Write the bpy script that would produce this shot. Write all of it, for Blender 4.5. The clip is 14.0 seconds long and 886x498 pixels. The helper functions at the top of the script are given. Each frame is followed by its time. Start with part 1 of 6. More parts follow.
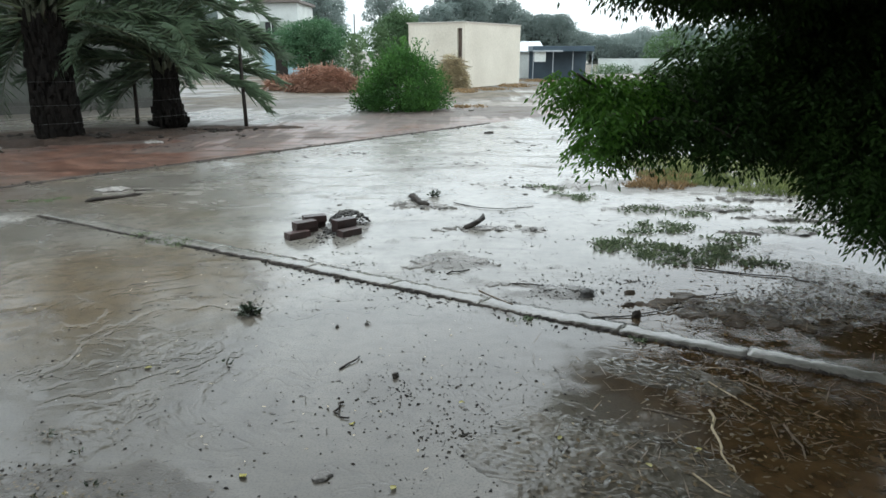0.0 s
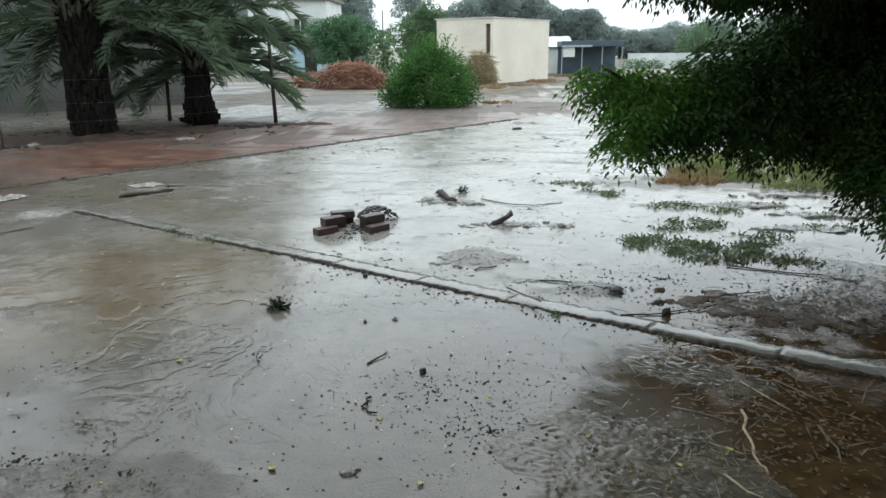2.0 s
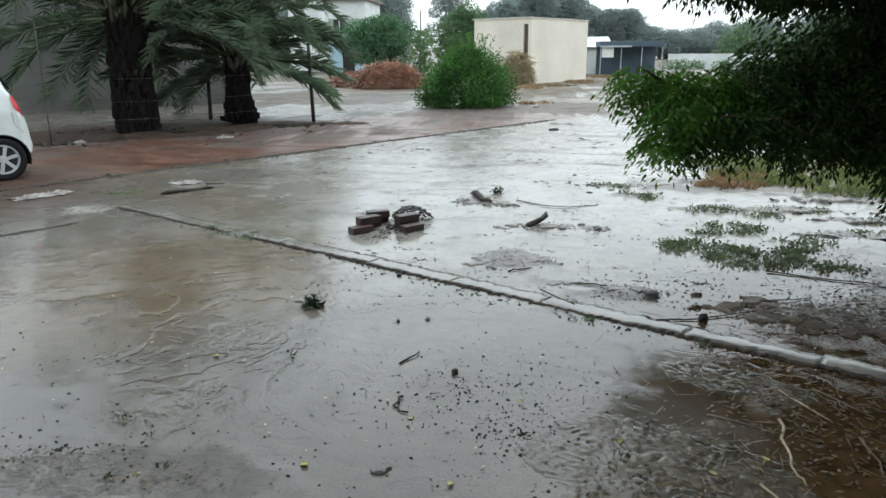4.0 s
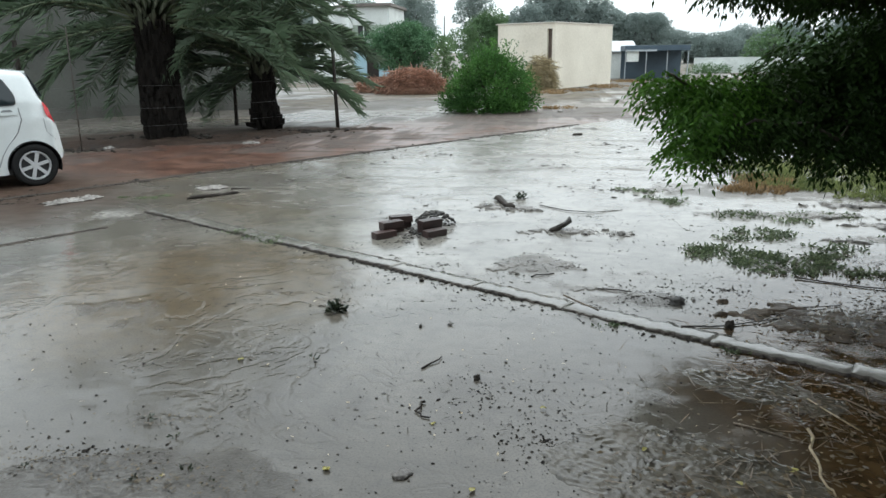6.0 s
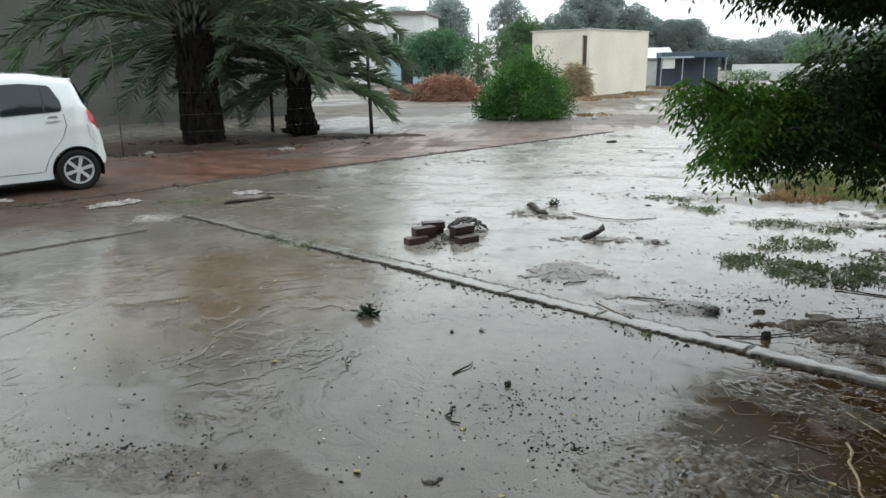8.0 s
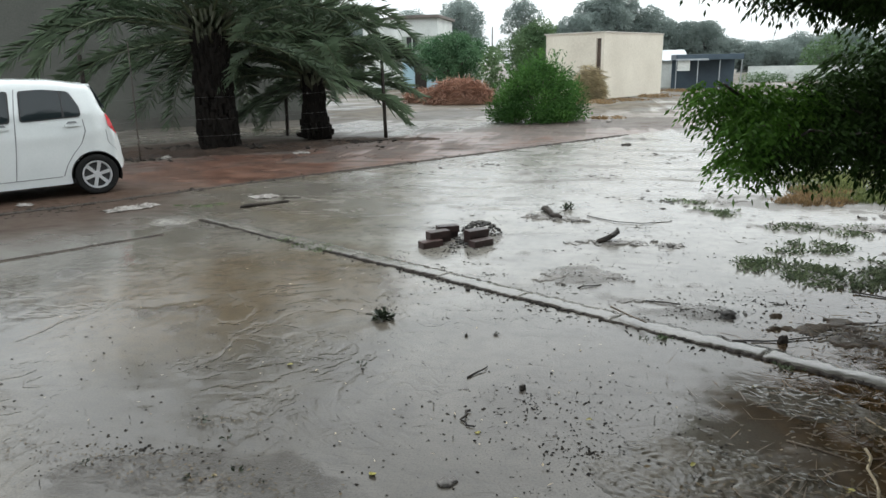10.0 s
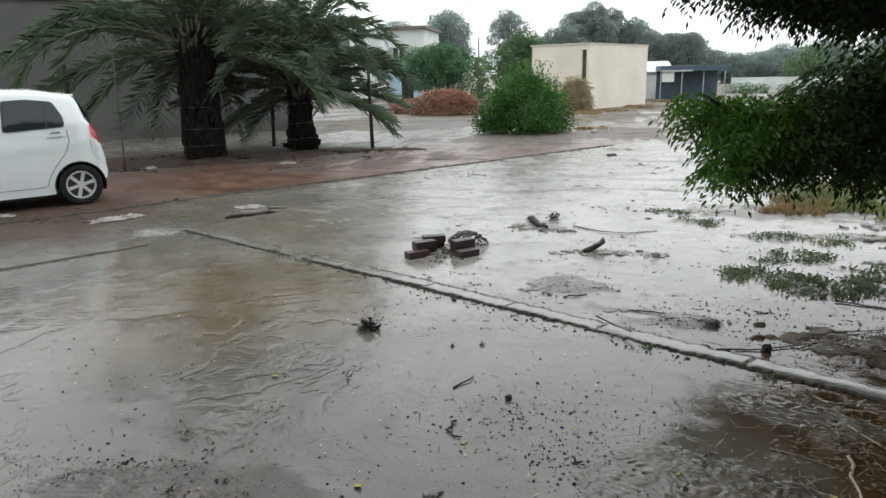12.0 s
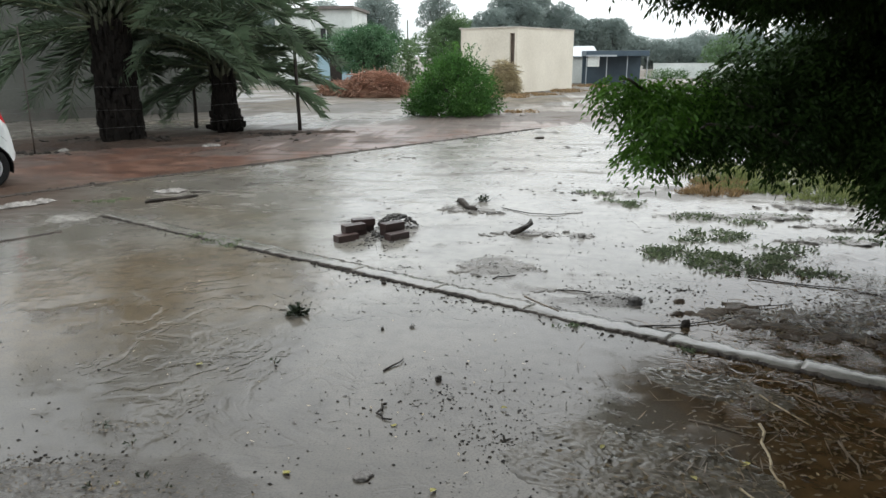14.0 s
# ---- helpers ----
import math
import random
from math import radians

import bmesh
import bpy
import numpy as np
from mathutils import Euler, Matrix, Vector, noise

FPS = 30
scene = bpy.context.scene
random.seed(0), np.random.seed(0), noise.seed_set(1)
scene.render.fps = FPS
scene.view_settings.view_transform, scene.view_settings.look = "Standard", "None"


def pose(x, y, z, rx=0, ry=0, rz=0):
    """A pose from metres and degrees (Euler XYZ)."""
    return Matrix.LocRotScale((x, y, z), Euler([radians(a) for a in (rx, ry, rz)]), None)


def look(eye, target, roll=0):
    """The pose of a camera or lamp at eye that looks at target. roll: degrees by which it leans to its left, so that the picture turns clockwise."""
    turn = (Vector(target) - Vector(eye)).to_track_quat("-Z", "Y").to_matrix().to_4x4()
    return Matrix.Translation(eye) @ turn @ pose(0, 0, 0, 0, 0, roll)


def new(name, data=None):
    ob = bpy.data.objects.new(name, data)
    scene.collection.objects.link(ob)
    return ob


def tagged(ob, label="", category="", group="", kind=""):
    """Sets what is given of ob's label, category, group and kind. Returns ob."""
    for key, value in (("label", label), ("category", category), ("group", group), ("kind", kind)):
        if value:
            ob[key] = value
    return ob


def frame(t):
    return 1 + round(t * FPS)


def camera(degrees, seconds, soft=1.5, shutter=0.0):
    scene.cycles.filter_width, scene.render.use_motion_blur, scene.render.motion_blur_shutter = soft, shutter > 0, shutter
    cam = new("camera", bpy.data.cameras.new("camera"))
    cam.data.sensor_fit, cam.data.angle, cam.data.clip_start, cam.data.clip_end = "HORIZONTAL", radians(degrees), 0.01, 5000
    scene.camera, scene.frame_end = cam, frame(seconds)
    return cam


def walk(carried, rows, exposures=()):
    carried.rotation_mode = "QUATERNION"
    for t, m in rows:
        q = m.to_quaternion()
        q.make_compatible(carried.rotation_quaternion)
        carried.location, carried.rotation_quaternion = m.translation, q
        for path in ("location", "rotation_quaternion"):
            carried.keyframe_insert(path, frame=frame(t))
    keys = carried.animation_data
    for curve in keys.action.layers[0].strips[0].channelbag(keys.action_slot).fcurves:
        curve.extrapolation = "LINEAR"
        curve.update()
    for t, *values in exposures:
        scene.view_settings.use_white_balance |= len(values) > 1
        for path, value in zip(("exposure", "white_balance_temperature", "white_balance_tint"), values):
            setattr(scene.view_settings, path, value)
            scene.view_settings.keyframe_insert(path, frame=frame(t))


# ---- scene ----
cam = camera(65.0, 14.0)
PATH = [
    (0, (0.009, -0.156, 1.748), (0.007, 1.767, 1.199), -0.1),
    (0.5, (0.007, -0.152, 1.749), (-0.012, 1.77, 1.197), -0.2),
    (1, (0.003, -0.152, 1.745), (-0.039, 1.769, 1.189), -0.3),
    (1.5, (0.011, -0.156, 1.75), (-0.046, 1.764, 1.191), -0.3),
    (2, (0.005, -0.152, 1.745), (-0.075, 1.767, 1.186), -0.5),
    (2.5, (0.014, -0.153, 1.745), (-0.09, 1.764, 1.186), -0.5),
    (3, (0.005, -0.159, 1.75), (-0.123, 1.757, 1.191), -0.3),
    (5.5, (0.014, -0.148, 1.751), (-0.22, 1.76, 1.199), -0.9),
    (6, (0.011, -0.151, 1.751), (-0.234, 1.759, 1.207), -0.8),
    (6.5, (0.01, -0.16, 1.753), (-0.259, 1.747, 1.214), -0.9),
    (7, (0.013, -0.161, 1.751), (-0.28, 1.742, 1.212), -1.1),
    (7.5, (0.014, -0.164, 1.754), (-0.303, 1.738, 1.224), -1.1),
    (8, (0.012, -0.168, 1.751), (-0.324, 1.733, 1.227), -0.9),
    (8.5, (0.007, -0.171, 1.753), (-0.36, 1.723, 1.227), -1.0),
    (11, (0.014, -0.184, 1.762), (-0.361, 1.716, 1.264), -1.2),
    (11.5, (0.018, -0.179, 1.764), (-0.351, 1.725, 1.274), -1.2),
    (12, (0.019, -0.182, 1.759), (-0.321, 1.728, 1.272), -1.1),
    (12.5, (0.025, -0.173, 1.753), (-0.27, 1.741, 1.256), -0.9),
    (13, (0.03, -0.171, 1.756), (-0.211, 1.747, 1.244), -0.8),
    (13.5, (0.029, -0.164, 1.746), (-0.163, 1.755, 1.218), -0.7),
    (14, (0.034, -0.166, 1.748), (-0.11, 1.755, 1.213), -0.3),
]
walk(cam, [(t, look(eye, aim, lean)) for t, eye, aim, lean in PATH],
     [(0.0, 0.15, 6200, 3), (3.0, 0.14, 6200, 3), (5.5, 0.10, 6250, 3.5), (8.5, 0.06, 6430, 5), (11.0, 0.0, 6520, 6.5), (14.0, 0.05, 6540, 7)])

# ---- light ----
world = bpy.data.worlds.new("overcast_sky")
scene.world = world
world.use_nodes = True
wn, wl = world.node_tree.nodes, world.node_tree.links
wn.clear()
sky = wn.new("ShaderNodeTexSky")
sky.sky_type = "NISHITA"
sky.sun_disc = False
sky.sun_elevation, sky.sun_rotation = radians(48), radians(25)
sky.air_density, sky.dust_density = 1.0, 4.0
pale = wn.new("ShaderNodeHueSaturation")
pale.inputs["Saturation"].default_value = 0.35
wl.new(sky.outputs[0], pale.inputs["Color"])
clear_sky = wn.new("ShaderNodeBackground")
clear_sky.inputs["Strength"].default_value = 0.05
wl.new(pale.outputs[0], clear_sky.inputs["Color"])
wtex = wn.new("ShaderNodeTexCoord")
wnoise = wn.new("ShaderNodeTexNoise")
wnoise.inputs["Scale"].default_value = 1.6
wnoise.inputs["Detail"].default_value = 4
wl.new(wtex.outputs["Generated"], wnoise.inputs["Vector"])
wramp = wn.new("ShaderNodeValToRGB")
wramp.color_ramp.elements[0].position, wramp.color_ramp.elements[1].position = 0.3, 0.7
wramp.color_ramp.elements[0].color, wramp.color_ramp.elements[1].color = (0.785, 0.835, 0.885, 1), (0.935, 0.98, 1.045, 1)
wl.new(wnoise.outputs["Fac"], wramp.inputs["Fac"])
cloud = wn.new("ShaderNodeBackground")
wl.new(wramp.outputs[0], cloud.inputs["Color"])
wsep = wn.new("ShaderNodeSeparateXYZ")
wl.new(wtex.outputs["Generated"], wsep.inputs[0])
wrise = wn.new("ShaderNodeMapRange")
for key, val in (("From Min", 0.0), ("From Max", 0.45), ("To Min", 0.94), ("To Max", 1.78)):
    wrise.inputs[key].default_value = val
wl.new(wsep.outputs["Z"], wrise.inputs["Value"])
wl.new(wrise.outputs[0], cloud.inputs["Strength"])
wadd = wn.new("ShaderNodeAddShader")
wout = wn.new("ShaderNodeOutputWorld")
wl.new(clear_sky.outputs[0], wadd.inputs[0])
wl.new(cloud.outputs[0], wadd.inputs[1])
wl.new(wadd.outputs[0], wout.inputs["Surface"])

sun = new("sun", bpy.data.lights.new("sun", "SUN"))
sun.data.energy, sun.data.angle, sun.data.color = 0.5, radians(40), (1.0, 0.97, 0.92)
sun.matrix_world = look((20, 40, 50), (0, 6, 0))


# ---- materials ----
def surface(name, low, high, scale=3.0, rough=(0.5, 0.8), bump=0.2, grain=40.0, metal=0.0, coat=0.0, spread=0.08, random_tint=0.0, per_island=False,
            through_light=0.0, size=0.01, specular=0.5):
    """A painted, stony or leafy surface: two tones in blotches and in fine grain, uneven gloss, fine relief."""
    m = bpy.data.materials.new(name)
    m.use_nodes = True
    n, l = m.node_tree.nodes, m.node_tree.links
    b = n["Principled BSDF"]
    tc = n.new("ShaderNodeTexCoord")
    big = n.new("ShaderNodeTexNoise")
    big.inputs["Scale"].default_value, big.inputs["Detail"].default_value = scale, 5
    fine = n.new("ShaderNodeTexNoise")
    fine.inputs["Scale"].default_value, fine.inputs["Detail"].default_value = grain, 4
    geo = n.new("ShaderNodeNewGeometry")
    for t in (big, fine):
        l.new(geo.outputs["Position"], t.inputs["Vector"])
    both = n.new("ShaderNodeMix")
    both.inputs[0].default_value = 0.4
    l.new(big.outputs["Fac"], both.inputs[2])
    l.new(fine.outputs["Fac"], both.inputs[3])
    ramp = n.new("ShaderNodeValToRGB")
    e = ramp.color_ramp.elements
    e[0].position, e[1].position = 0.5 - spread * 1.6, 0.5 + spread * 1.6
    e[0].color, e[1].color = (*low, 1), (*high, 1)
    l.new(both.outputs[0], ramp.inputs["Fac"])
    colour = ramp.outputs[0]
    if random_tint:
        hsv = n.new("ShaderNodeHueSaturation")
        mp = n.new("ShaderNodeMapRange")
        mp.inputs["To Min"].default_value, mp.inputs["To Max"].default_value = 1 - random_tint, 1 + random_tint
        if per_island:
            l.new(geo.outputs["Random Per Island"], mp.inputs["Value"])
        else:
            oi = n.new("ShaderNodeObjectInfo")
            l.new(oi.outputs["Random"], mp.inputs["Value"])
        l.new(mp.outputs[0], hsv.inputs["Value"])
        l.new(colour, hsv.inputs["Color"])
        colour = hsv.outputs[0]
    l.new(colour, b.inputs["Base Color"])
    rr = n.new("ShaderNodeMapRange")
    rr.inputs["From Min"].default_value, rr.inputs["From Max"].default_value = 0.3, 0.7
    rr.inputs["To Min"].default_value, rr.inputs["To Max"].default_value = rough
    l.new(big.outputs["Fac"], rr.inputs["Value"])
    l.new(rr.outputs[0], b.inputs["Roughness"])
    b.inputs["Metallic"].default_value = metal
    b.inputs["Coat Weight"].default_value = coat
    b.inputs["Coat Roughness"].default_value = 0.08
    b.inputs["Specular IOR Level"].default_value = specular
    if bump:
        bp = n.new("ShaderNodeBump")
        bp.inputs["Strength"].default_value, bp.inputs["Distance"].default_value = bump, size
        l.new(fine.outputs["Fac"], bp.inputs["Height"])
        l.new(bp.outputs[0], b.inputs["Normal"])
    if through_light:
        tr = n.new("ShaderNodeBsdfTranslucent")
        l.new(colour, tr.inputs["Color"])
        mx = n.new("ShaderNodeMixShader")
        mx.inputs[0].default_value = through_light
        l.new(b.outputs[0], mx.inputs[1])
        l.new(tr.outputs[0], mx.inputs[2])
        l.new(mx.outputs[0], n["Material Output"].inputs["Surface"])
    return m


LINE_FROM, LINE_WAY = Vector((-5.61, 9.25, 0)), Vector((0.64, 0.768, 0))
LINE_ACROSS = Vector((-0.768, 0.64, 0))
KERB_FROM, KERB_TO = Vector((-4.42, 7.34, 0)), Vector((4.3, 2.18, 0))


def wet_ground():
    """Rain-soaked earth: still water where the ground lies at level zero, wet mud where it rises; red earth along the lane."""
    m = bpy.data.materials.new("wet_muddy_ground")
    m.use_nodes = True
    n, l = m.node_tree.nodes, m.node_tree.links
    b = n["Principled BSDF"]
    geo = n.new("ShaderNodeNewGeometry")
    pos = geo.outputs["Position"]

    def noise_of(scale, detail=4, stretch=None, distortion=0.0, rough=0.55):
        t = n.new("ShaderNodeTexNoise")
        t.inputs["Scale"].default_value, t.inputs["Detail"].default_value = scale, detail
        t.inputs["Distortion"].default_value, t.inputs["Roughness"].default_value = distortion, rough
        if stretch:
            mp = n.new("ShaderNodeMapping")
            mp.inputs["Scale"].default_value = stretch
            mp.inputs["Rotation"].default_value = (0, 0, radians(25))
            l.new(pos, mp.inputs["Vector"])
            l.new(mp.outputs[0], t.inputs["Vector"])
        else:
            l.new(pos, t.inputs["Vector"])
        return t.outputs["Fac"]

    def ranged(v, a, c, lo=0.0, hi=1.0):
        r = n.new("ShaderNodeMapRange")
        r.interpolation_type = "SMOOTHSTEP"
        for key, val in (("From Min", a), ("From Max", c), ("To Min", lo), ("To Max", hi)):
            r.inputs[key].default_value = val
        l.new(v, r.inputs["Value"])
        return r.outputs[0]

    def maths(op, a, c):
        k = n.new("ShaderNodeMath")
        k.operation = op
        for i, v in enumerate((a, c)):
            if isinstance(v, (int, float)):
                k.inputs[i].default_value = v
            else:
                l.new(v, k.inputs[i])
        return k.outputs[0]

    def mixed(f, a, c):
        k = n.new("ShaderNodeMix")
        k.data_type = "RGBA"
        l.new(f, k.inputs[0]) if not isinstance(f, float) else None
        for i, v in ((6, a), (7, c)):
            if isinstance(v, tuple):
                k.inputs[i].default_value = (*v, 1)
            else:
                l.new(v, k.inputs[i])
        return k.outputs[2]

    sep = n.new("ShaderNodeSeparateXYZ")
    l.new(pos, sep.inputs[0])
    dot = n.new("ShaderNodeVectorMath")
    dot.operation = "DOT_PRODUCT"
    dot.inputs[1].default_value = LINE_ACROSS
    l.new(pos, dot.inputs[0])
    across = maths("SUBTRACT", dot.outputs["Value"], LINE_ACROSS.dot(LINE_FROM))
    ragged = maths("ADD", across, maths("MULTIPLY", maths("SUBTRACT", noise_of(0.9, 5), 0.5), 1.1))
    lane = maths("MULTIPLY", ranged(across, -0.04, 0.04), ranged(ragged, 3.7, 4.5, 1.0, 0.0))
    far_fade = ranged(sep.outputs["Y"], 13.0, 27.0, 1.0, 0.25)
    lane = maths("MULTIPLY", lane, far_fade)
    # tones of the soaked earth
    tone = noise_of(0.55, 6, None, 0.6)
    fine = noise_of(9.0, 6)
    earth = mixed(ranged(tone, 0.35, 0.65), (0.078, 0.068, 0.055), (0.138, 0.123, 0.102))
    # mid-yard paled in colour, standing in for bright sky reflected in the wet
    earth = mixed(maths("MULTIPLY", ranged(sep.outputs["Y"], 3.3, 5.8, 0.0, 0.85), ranged(sep.outputs["X"], -4.8, -1.6, 0.25, 1.0)), earth, mixed(ranged(noise_of(1.7, 5), 0.35, 0.65), (0.185, 0.174, 0.150), (0.275, 0.258, 0.226)))
    silt = ranged(noise_of(0.33, 5, None, 0.4), 0.50, 0.68)
    earth = mixed(maths("MULTIPLY", silt, ranged(sep.outputs["X"], -0.8, -2.8)), earth, (0.145, 0.121, 0.088))
    gone = n.new("ShaderNodeVectorMath")
    gone.operation = "DISTANCE"
    gone.inputs[1].default_value = (-2.7, 4.9, 0)
    l.new(pos, gone.inputs[0])
    wide = maths("ADD", gone.outputs["Value"], maths("MULTIPLY", noise_of(0.9, 6, None, 0.7), 1.6))
    earth = mixed(maths("MULTIPLY", ranged(wide, 2.7, 1.4), ranged(noise_of(2.2, 5), 0.25, 0.6, 0.45, 0.9)), earth, (0.128, 0.097, 0.062))
    # dark mud before the car, with the car's shadow mixed into the colour
    edge = n.new("ShaderNodeVectorMath")
    edge.operation = "DISTANCE"
    edge.inputs[1].default_value = (-7.3, 7.7, 0)
    l.new(pos, edge.inputs[0])
    churned_shade = ranged(maths("ADD", edge.outputs["Value"], maths("MULTIPLY", noise_of(1.4, 6), 1.8)), 3.8, 2.3)
    earth = mixed(churned_shade, earth, mixed(ranged(fine, 0.3, 0.7), (0.045, 0.030, 0.022), (0.085, 0.058, 0.042)))
    earth = mixed(maths("MULTIPLY", ranged(fine, 0.35, 0.8), 0.35), earth, (0.055, 0.050, 0.046))
    red = mixed(ranged(noise_of(2.2, 6), 0.35, 0.65), (0.100, 0.050, 0.034), (0.165, 0.088, 0.062))
    red = mixed(maths("MULTIPLY", ranged(noise_of(3.0, 7, (0.6, 1.3, 1), 0.6, 0.68), 0.44, 0.62), 0.85), red, (0.052, 0.031, 0.024))
    earth = mixed(maths("MULTIPLY", lane, maths("SUBTRACT", 1.0, maths("MULTIPLY", churned_shade, 0.85))), earth, red)
    island = maths("MULTIPLY", maths("MULTIPLY", ranged(ragged, 4.0, 4.6), ranged(ragged, 8.0, 6.8)), ranged(sep.outputs["Y"], 17.4, 16.0))
    earth = mixed(island, earth, mixed(ranged(fine, 0.3, 0.7), (0.040, 0.028, 0.021), (0.085, 0.062, 0.047)))
    # brown littered soil; the tree's shade and dark reflection are mixed into its colour
    mulch_shade = n.new("ShaderNodeVectorMath")
    mulch_shade.operation = "DISTANCE"
    mulch_shade.inputs[1].default_value = (4.0, 3.2, 0)
    l.new(pos, mulch_shade.inputs[0])
    under = ranged(maths("ADD", mulch_shade.outputs["Value"], maths("MULTIPLY", noise_of(1.1, 6), 1.3)), 4.0, 3.4)
    mud = ranged(sep.outputs["Z"], 0.0008, 0.007)
    earth = mixed(maths("MULTIPLY", mud, 0.6), earth, mixed(ranged(fine, 0.3, 0.7), (0.035, 0.030, 0.026), (0.085, 0.076, 0.065)))
    grit = ranged(noise_of(85.0, 3), 0.42, 0.72)
    earth = mixed(maths("MULTIPLY", grit, ranged(sep.outputs["Y"], 8.0, 4.0, 0.0, 0.45)), earth, (0.045, 0.040, 0.034))
    # a ragged paler blotch near the left end of the edging
    pale_spot = n.new("ShaderNodeVectorMath")
    pale_spot.operation = "DISTANCE"
    pale_spot.inputs[1].default_value = (-4.78, 7.18, 0)
    l.new(pos, pale_spot.inputs[0])
    pale = ranged(maths("ADD", pale_spot.outputs["Value"], maths("MULTIPLY", noise_of(5.0, 6), 0.55)), 0.62, 0.38)
    earth = mixed(maths("MULTIPLY", pale, ranged(noise_of(14.0, 4), 0.35, 0.6)), earth, (0.36, 0.34, 0.31))
    bank = maths("MULTIPLY", ranged(sep.outputs["Y"], 19.0, 28.0), ranged(noise_of(0.28, 6, None, 0.8), 0.40, 0.58))
    earth = mixed(bank, earth, mixed(ranged(noise_of(1.5, 5), 0.35, 0.65), (0.085, 0.070, 0.050), (0.160, 0.132, 0.096)))
    streak = ranged(noise_of(0.9, 7, (0.5, 1.5, 1), 1.2, 0.62), 0.50, 0.68)
    earth = mixed(maths("MULTIPLY", streak, ranged(sep.outputs["Y"], 4.0, 8.0, 0.32, 0.5)), earth, (0.055, 0.048, 0.040))
    # shade below the tree, painted over the earth tones last
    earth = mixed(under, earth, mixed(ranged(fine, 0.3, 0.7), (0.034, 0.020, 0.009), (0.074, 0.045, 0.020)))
    l.new(earth, b.inputs["Base Color"])
    far_rough = maths("ADD", ranged(sep.outputs["Y"], 4.5, 13.0, 0.075, 0.20), ranged(sep.outputs["Y"], 14.0, 45.0, 0.0, 0.16))
    gloss = maths("ADD", maths("MULTIPLY", mud, 0.30), maths("MULTIPLY", ranged(noise_of(1.3, 5, None, 0.5), 0.45, 0.75), 0.16))
    gloss = maths("ADD", gloss, far_rough)
    gloss = maths("ADD", gloss, maths("MULTIPLY", bank, 0.3))
    gloss = maths("ADD", gloss, maths("MULTIPLY", streak, ranged(sep.outputs["Y"], 4.0, 8.0, 0.12, 0.2)))
    gloss = maths("ADD", gloss, maths("MULTIPLY", lane, 0.12))
    gloss = maths("ADD", gloss, maths("MULTIPLY", churned_shade, 0.3))
    gloss = maths("ADD", gloss, maths("MULTIPLY", island, 0.35))
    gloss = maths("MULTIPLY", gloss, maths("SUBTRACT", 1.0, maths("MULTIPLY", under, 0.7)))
    # bars of dull mud that stand out of the water
    bars = maths("MULTIPLY", ranged(noise_of(0.9, 8, (0.75, 1.3, 1), 1.4, 0.70), 0.565, 0.625), ranged(sep.outputs["Y"], 6.0, 9.0))
    gloss = maths("ADD", gloss, maths("MULTIPLY", bars, 0.25))
    l.new(gloss, b.inputs["Roughness"])
    b.inputs["IOR"].default_value = 1.42
    l.new(maths("SUBTRACT", 0.5, maths("MAXIMUM", maths("MULTIPLY", maths("MAXIMUM", churned_shade, island), 0.40), maths("MULTIPLY", bars, 0.26))), b.inputs["Specular IOR Level"])
    # ripples, rills of silt and grit
    def contour(scale, bands, distortion):
        band = maths("PINGPONG", maths("MULTIPLY", noise_of(scale, 5, None, distortion, 0.5), bands), 0.5)
        return ranged(band, 0.0, 0.26)

    left = maths("MULTIPLY", ranged(sep.outputs["X"], -0.5, -1.7), ranged(sep.outputs["Y"], 5.6, 4.4))
    rill_here = maths("MULTIPLY", contour(1.3, 8.0, 0.5), maths("MULTIPLY", ranged(noise_of(0.75, 3), 0.46, 0.56), left))
    ripple = maths("MULTIPLY", contour(3.4, 6.0, 0.6), maths("MULTIPLY", ranged(noise_of(0.9, 3, None, 0.5), 0.48, 0.6), ranged(sep.outputs["Y"], 7.0, 5.0)))
    rill_here = maths("ADD", rill_here, maths("MULTIPLY", ripple, 0.35))
    bump1 = n.new("ShaderNodeBump")
    bump1.inputs["Strength"].default_value, bump1.inputs["Distance"].default_value = 0.4, 0.008
    l.new(rill_here, bump1.inputs["Height"])
    bump2 = n.new("ShaderNodeBump")
    bump2.inputs["Strength"].default_value, bump2.inputs["Distance"].default_value = 0.38, 0.006
    l.new(noise_of(3.2, 5, (0.6, 1.5, 1)), bump2.inputs["Height"])
    l.new(bump1.outputs[0], bump2.inputs["Normal"])
    bump3 = n.new("ShaderNodeBump")
    bump3.inputs["Distance"].default_value = 0.006
    l.new(maths("ADD", maths("MULTIPLY", mud, 0.7), 0.10), bump3.inputs["Strength"])
    l.new(noise_of(55.0, 3), bump3.inputs["Height"])
    l.new(bump2.outputs[0], bump3.inputs["Normal"])
    l.new(bump3.outputs[0], b.inputs["Normal"])
    return m


GROUND = wet_ground()
PLASTER_GREY = surface("grey_cement_plaster", (0.060, 0.062, 0.052), (0.105, 0.107, 0.092), 0.7, (0.55, 0.8), 0.25, 25)
PLINTH = surface("damp_plinth", (0.06, 0.058, 0.05), (0.12, 0.115, 0.10), 1.5, (0.35, 0.7), 0.3, 25)
PLASTER_CREAM = surface("cream_painted_plaster", (0.62, 0.56, 0.46), (0.76, 0.70, 0.59), 0.5, (0.6, 0.85), 0.12, 12)
PLASTER_WHITE = surface("weathered_white_paint", (0.48, 0.50, 0.47), (0.72, 0.74, 0.71), 0.6, (0.6, 0.85), 0.15, 14)
PAINT_BLUE = surface("pale_blue_paint", (0.26, 0.40, 0.46), (0.36, 0.50, 0.55), 0.8, (0.6, 0.85), 0.15, 14)
